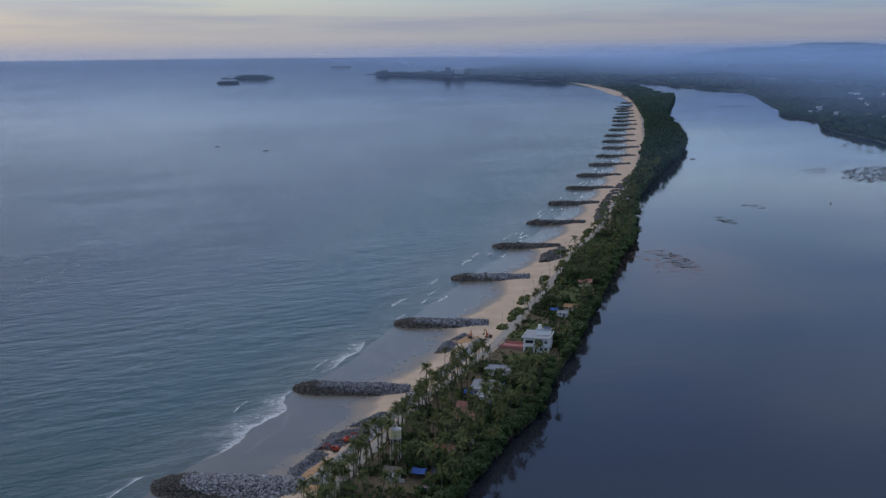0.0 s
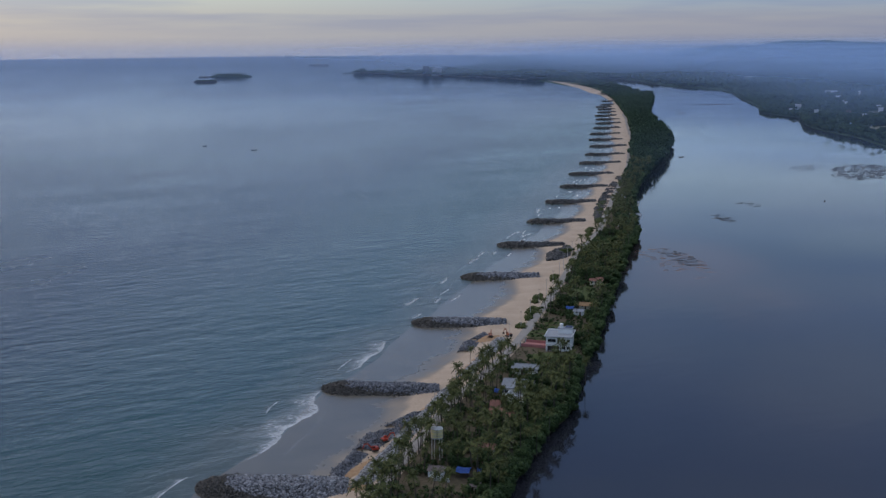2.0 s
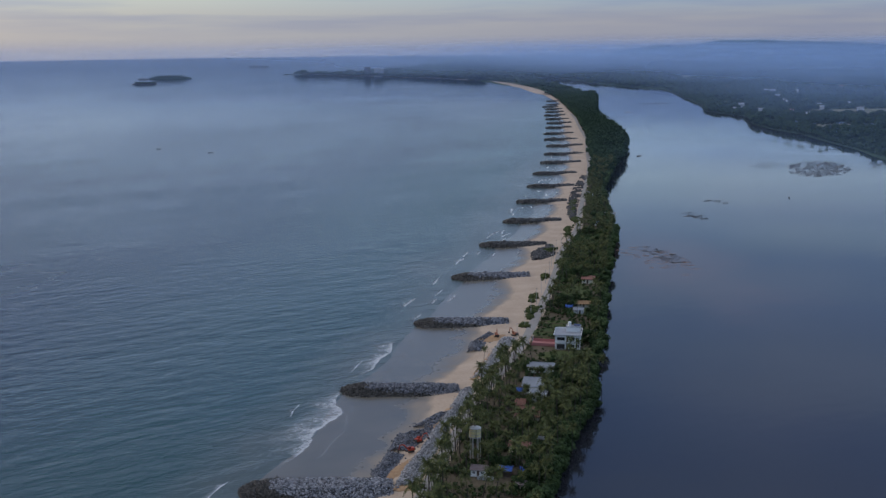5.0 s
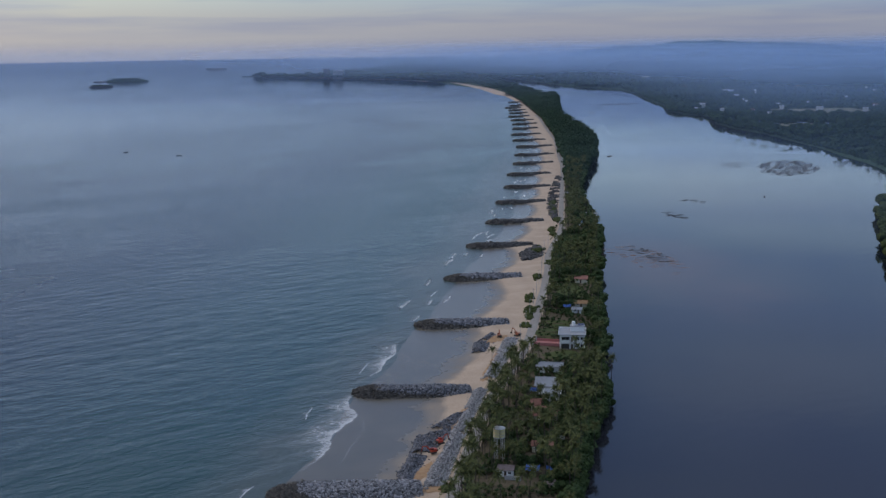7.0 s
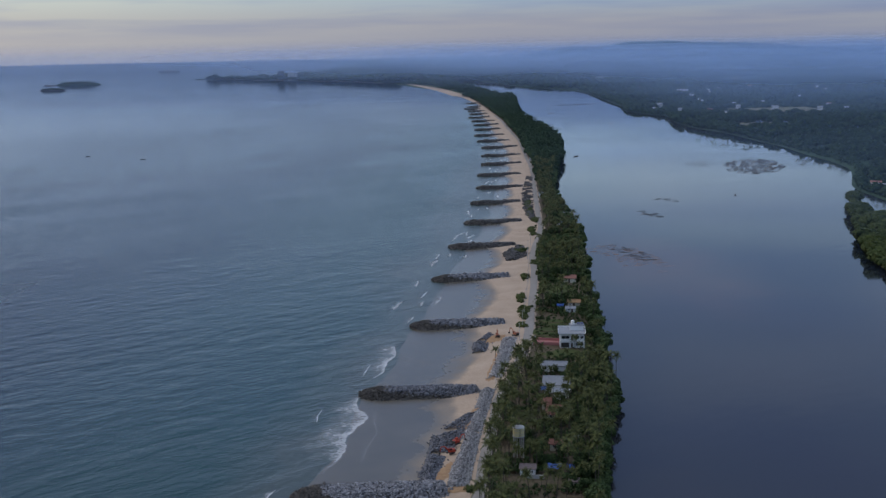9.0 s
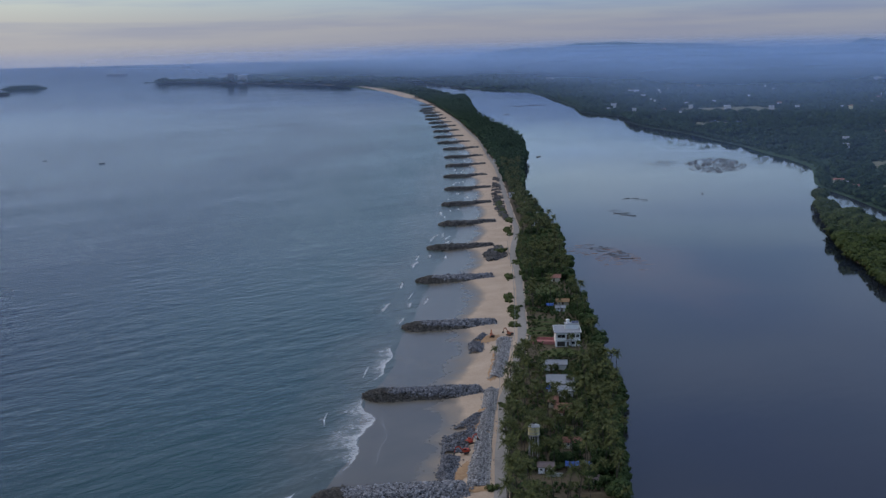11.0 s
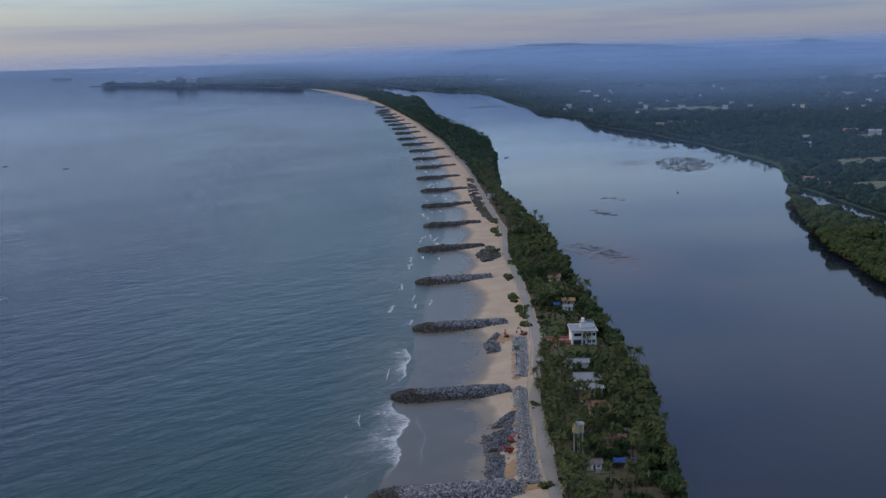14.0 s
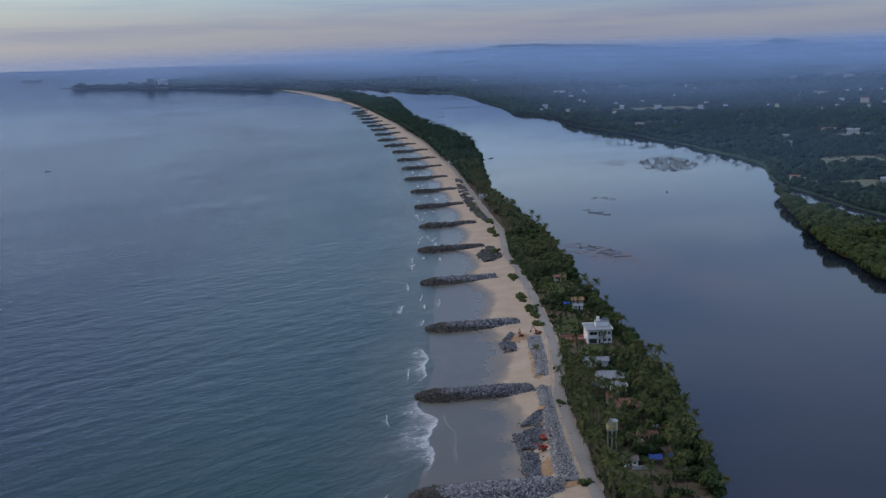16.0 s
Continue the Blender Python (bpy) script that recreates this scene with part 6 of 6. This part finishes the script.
# ---- hills and haze sheets ----
def hills():
    """The long blue range inland, with one flat-topped peak."""
    eye, far = Vector((-104, 4, 130)), 4640.0
    ridge = line((13.0, -0.25), (14.9, 0.02), (15.3, 0.08), (16.2, 0.06), (17.1, 0.07), (17.8, 0.2), (18.3, 0.275), (19.0, 0.255), (20.1, 0.275), (21.0, 0.205), (22.1, 0.165), (23.6, 0.135), (24.8, 0.05),
                 (26.1, -0.06), (27.7, -0.15), (29.6, -0.15), (30.4, -0.03), (30.8, 0.14), (31.1, 0.215), (31.7, 0.12), (32.5, -0.03), (33.4, -0.06), (34.4, -0.26), (35.0, -0.33), (35.9, -0.28), (40, -0.36), (60, -0.3))
    v, n, m = [], 320, 6
    for a in np.linspace(13.0, 50.0, n):
        e = float(ridge(a)) + 0.012 * noise.noise((a * 2.0, 0, 0)) + 0.014 * noise.noise((a * 6.0, 3, 0))
        for j in range(m):
            u = j / (m - 1)
            d = far - 190 * (1 - u)
            z = 130 + d * math.tan(radians(-0.75 + (e + 0.75) * u ** 0.8))
            v.append((eye.x + d * math.sin(radians(a)), eye.y + d * math.cos(radians(a)), z))
    f = [(i * m + j, (i + 1) * m + j, (i + 1) * m + j + 1, i * m + j + 1) for i in range(n - 1) for j in range(m - 1)]
    thing("hills", mesh_of("hills", v, f, M_HILL, True), "long low blue hill range on the skyline", "hills", "structure")


hills()


# an upright ring sheet that tints all behind it, as aerial haze would
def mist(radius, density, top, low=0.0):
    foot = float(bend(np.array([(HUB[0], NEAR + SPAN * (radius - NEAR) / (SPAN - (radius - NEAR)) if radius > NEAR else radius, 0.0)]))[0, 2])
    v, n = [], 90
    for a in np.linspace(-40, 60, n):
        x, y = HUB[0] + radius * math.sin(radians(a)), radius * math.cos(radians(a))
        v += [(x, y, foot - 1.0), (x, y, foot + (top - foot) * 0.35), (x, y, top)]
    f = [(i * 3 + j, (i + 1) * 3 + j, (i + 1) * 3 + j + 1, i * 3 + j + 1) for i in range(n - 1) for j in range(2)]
    thing("mist", mesh_of("mist", v, f, haze_sheet_material("haze_sheet", density, top, low, foot, (0.22, 0.42) if radius < 3000 else (0.10, 0.40) if radius < 3700 else (-0.14, 0.36)), True), "thin blue sheet standing in for distance haze over the plain", "mist", "structure")


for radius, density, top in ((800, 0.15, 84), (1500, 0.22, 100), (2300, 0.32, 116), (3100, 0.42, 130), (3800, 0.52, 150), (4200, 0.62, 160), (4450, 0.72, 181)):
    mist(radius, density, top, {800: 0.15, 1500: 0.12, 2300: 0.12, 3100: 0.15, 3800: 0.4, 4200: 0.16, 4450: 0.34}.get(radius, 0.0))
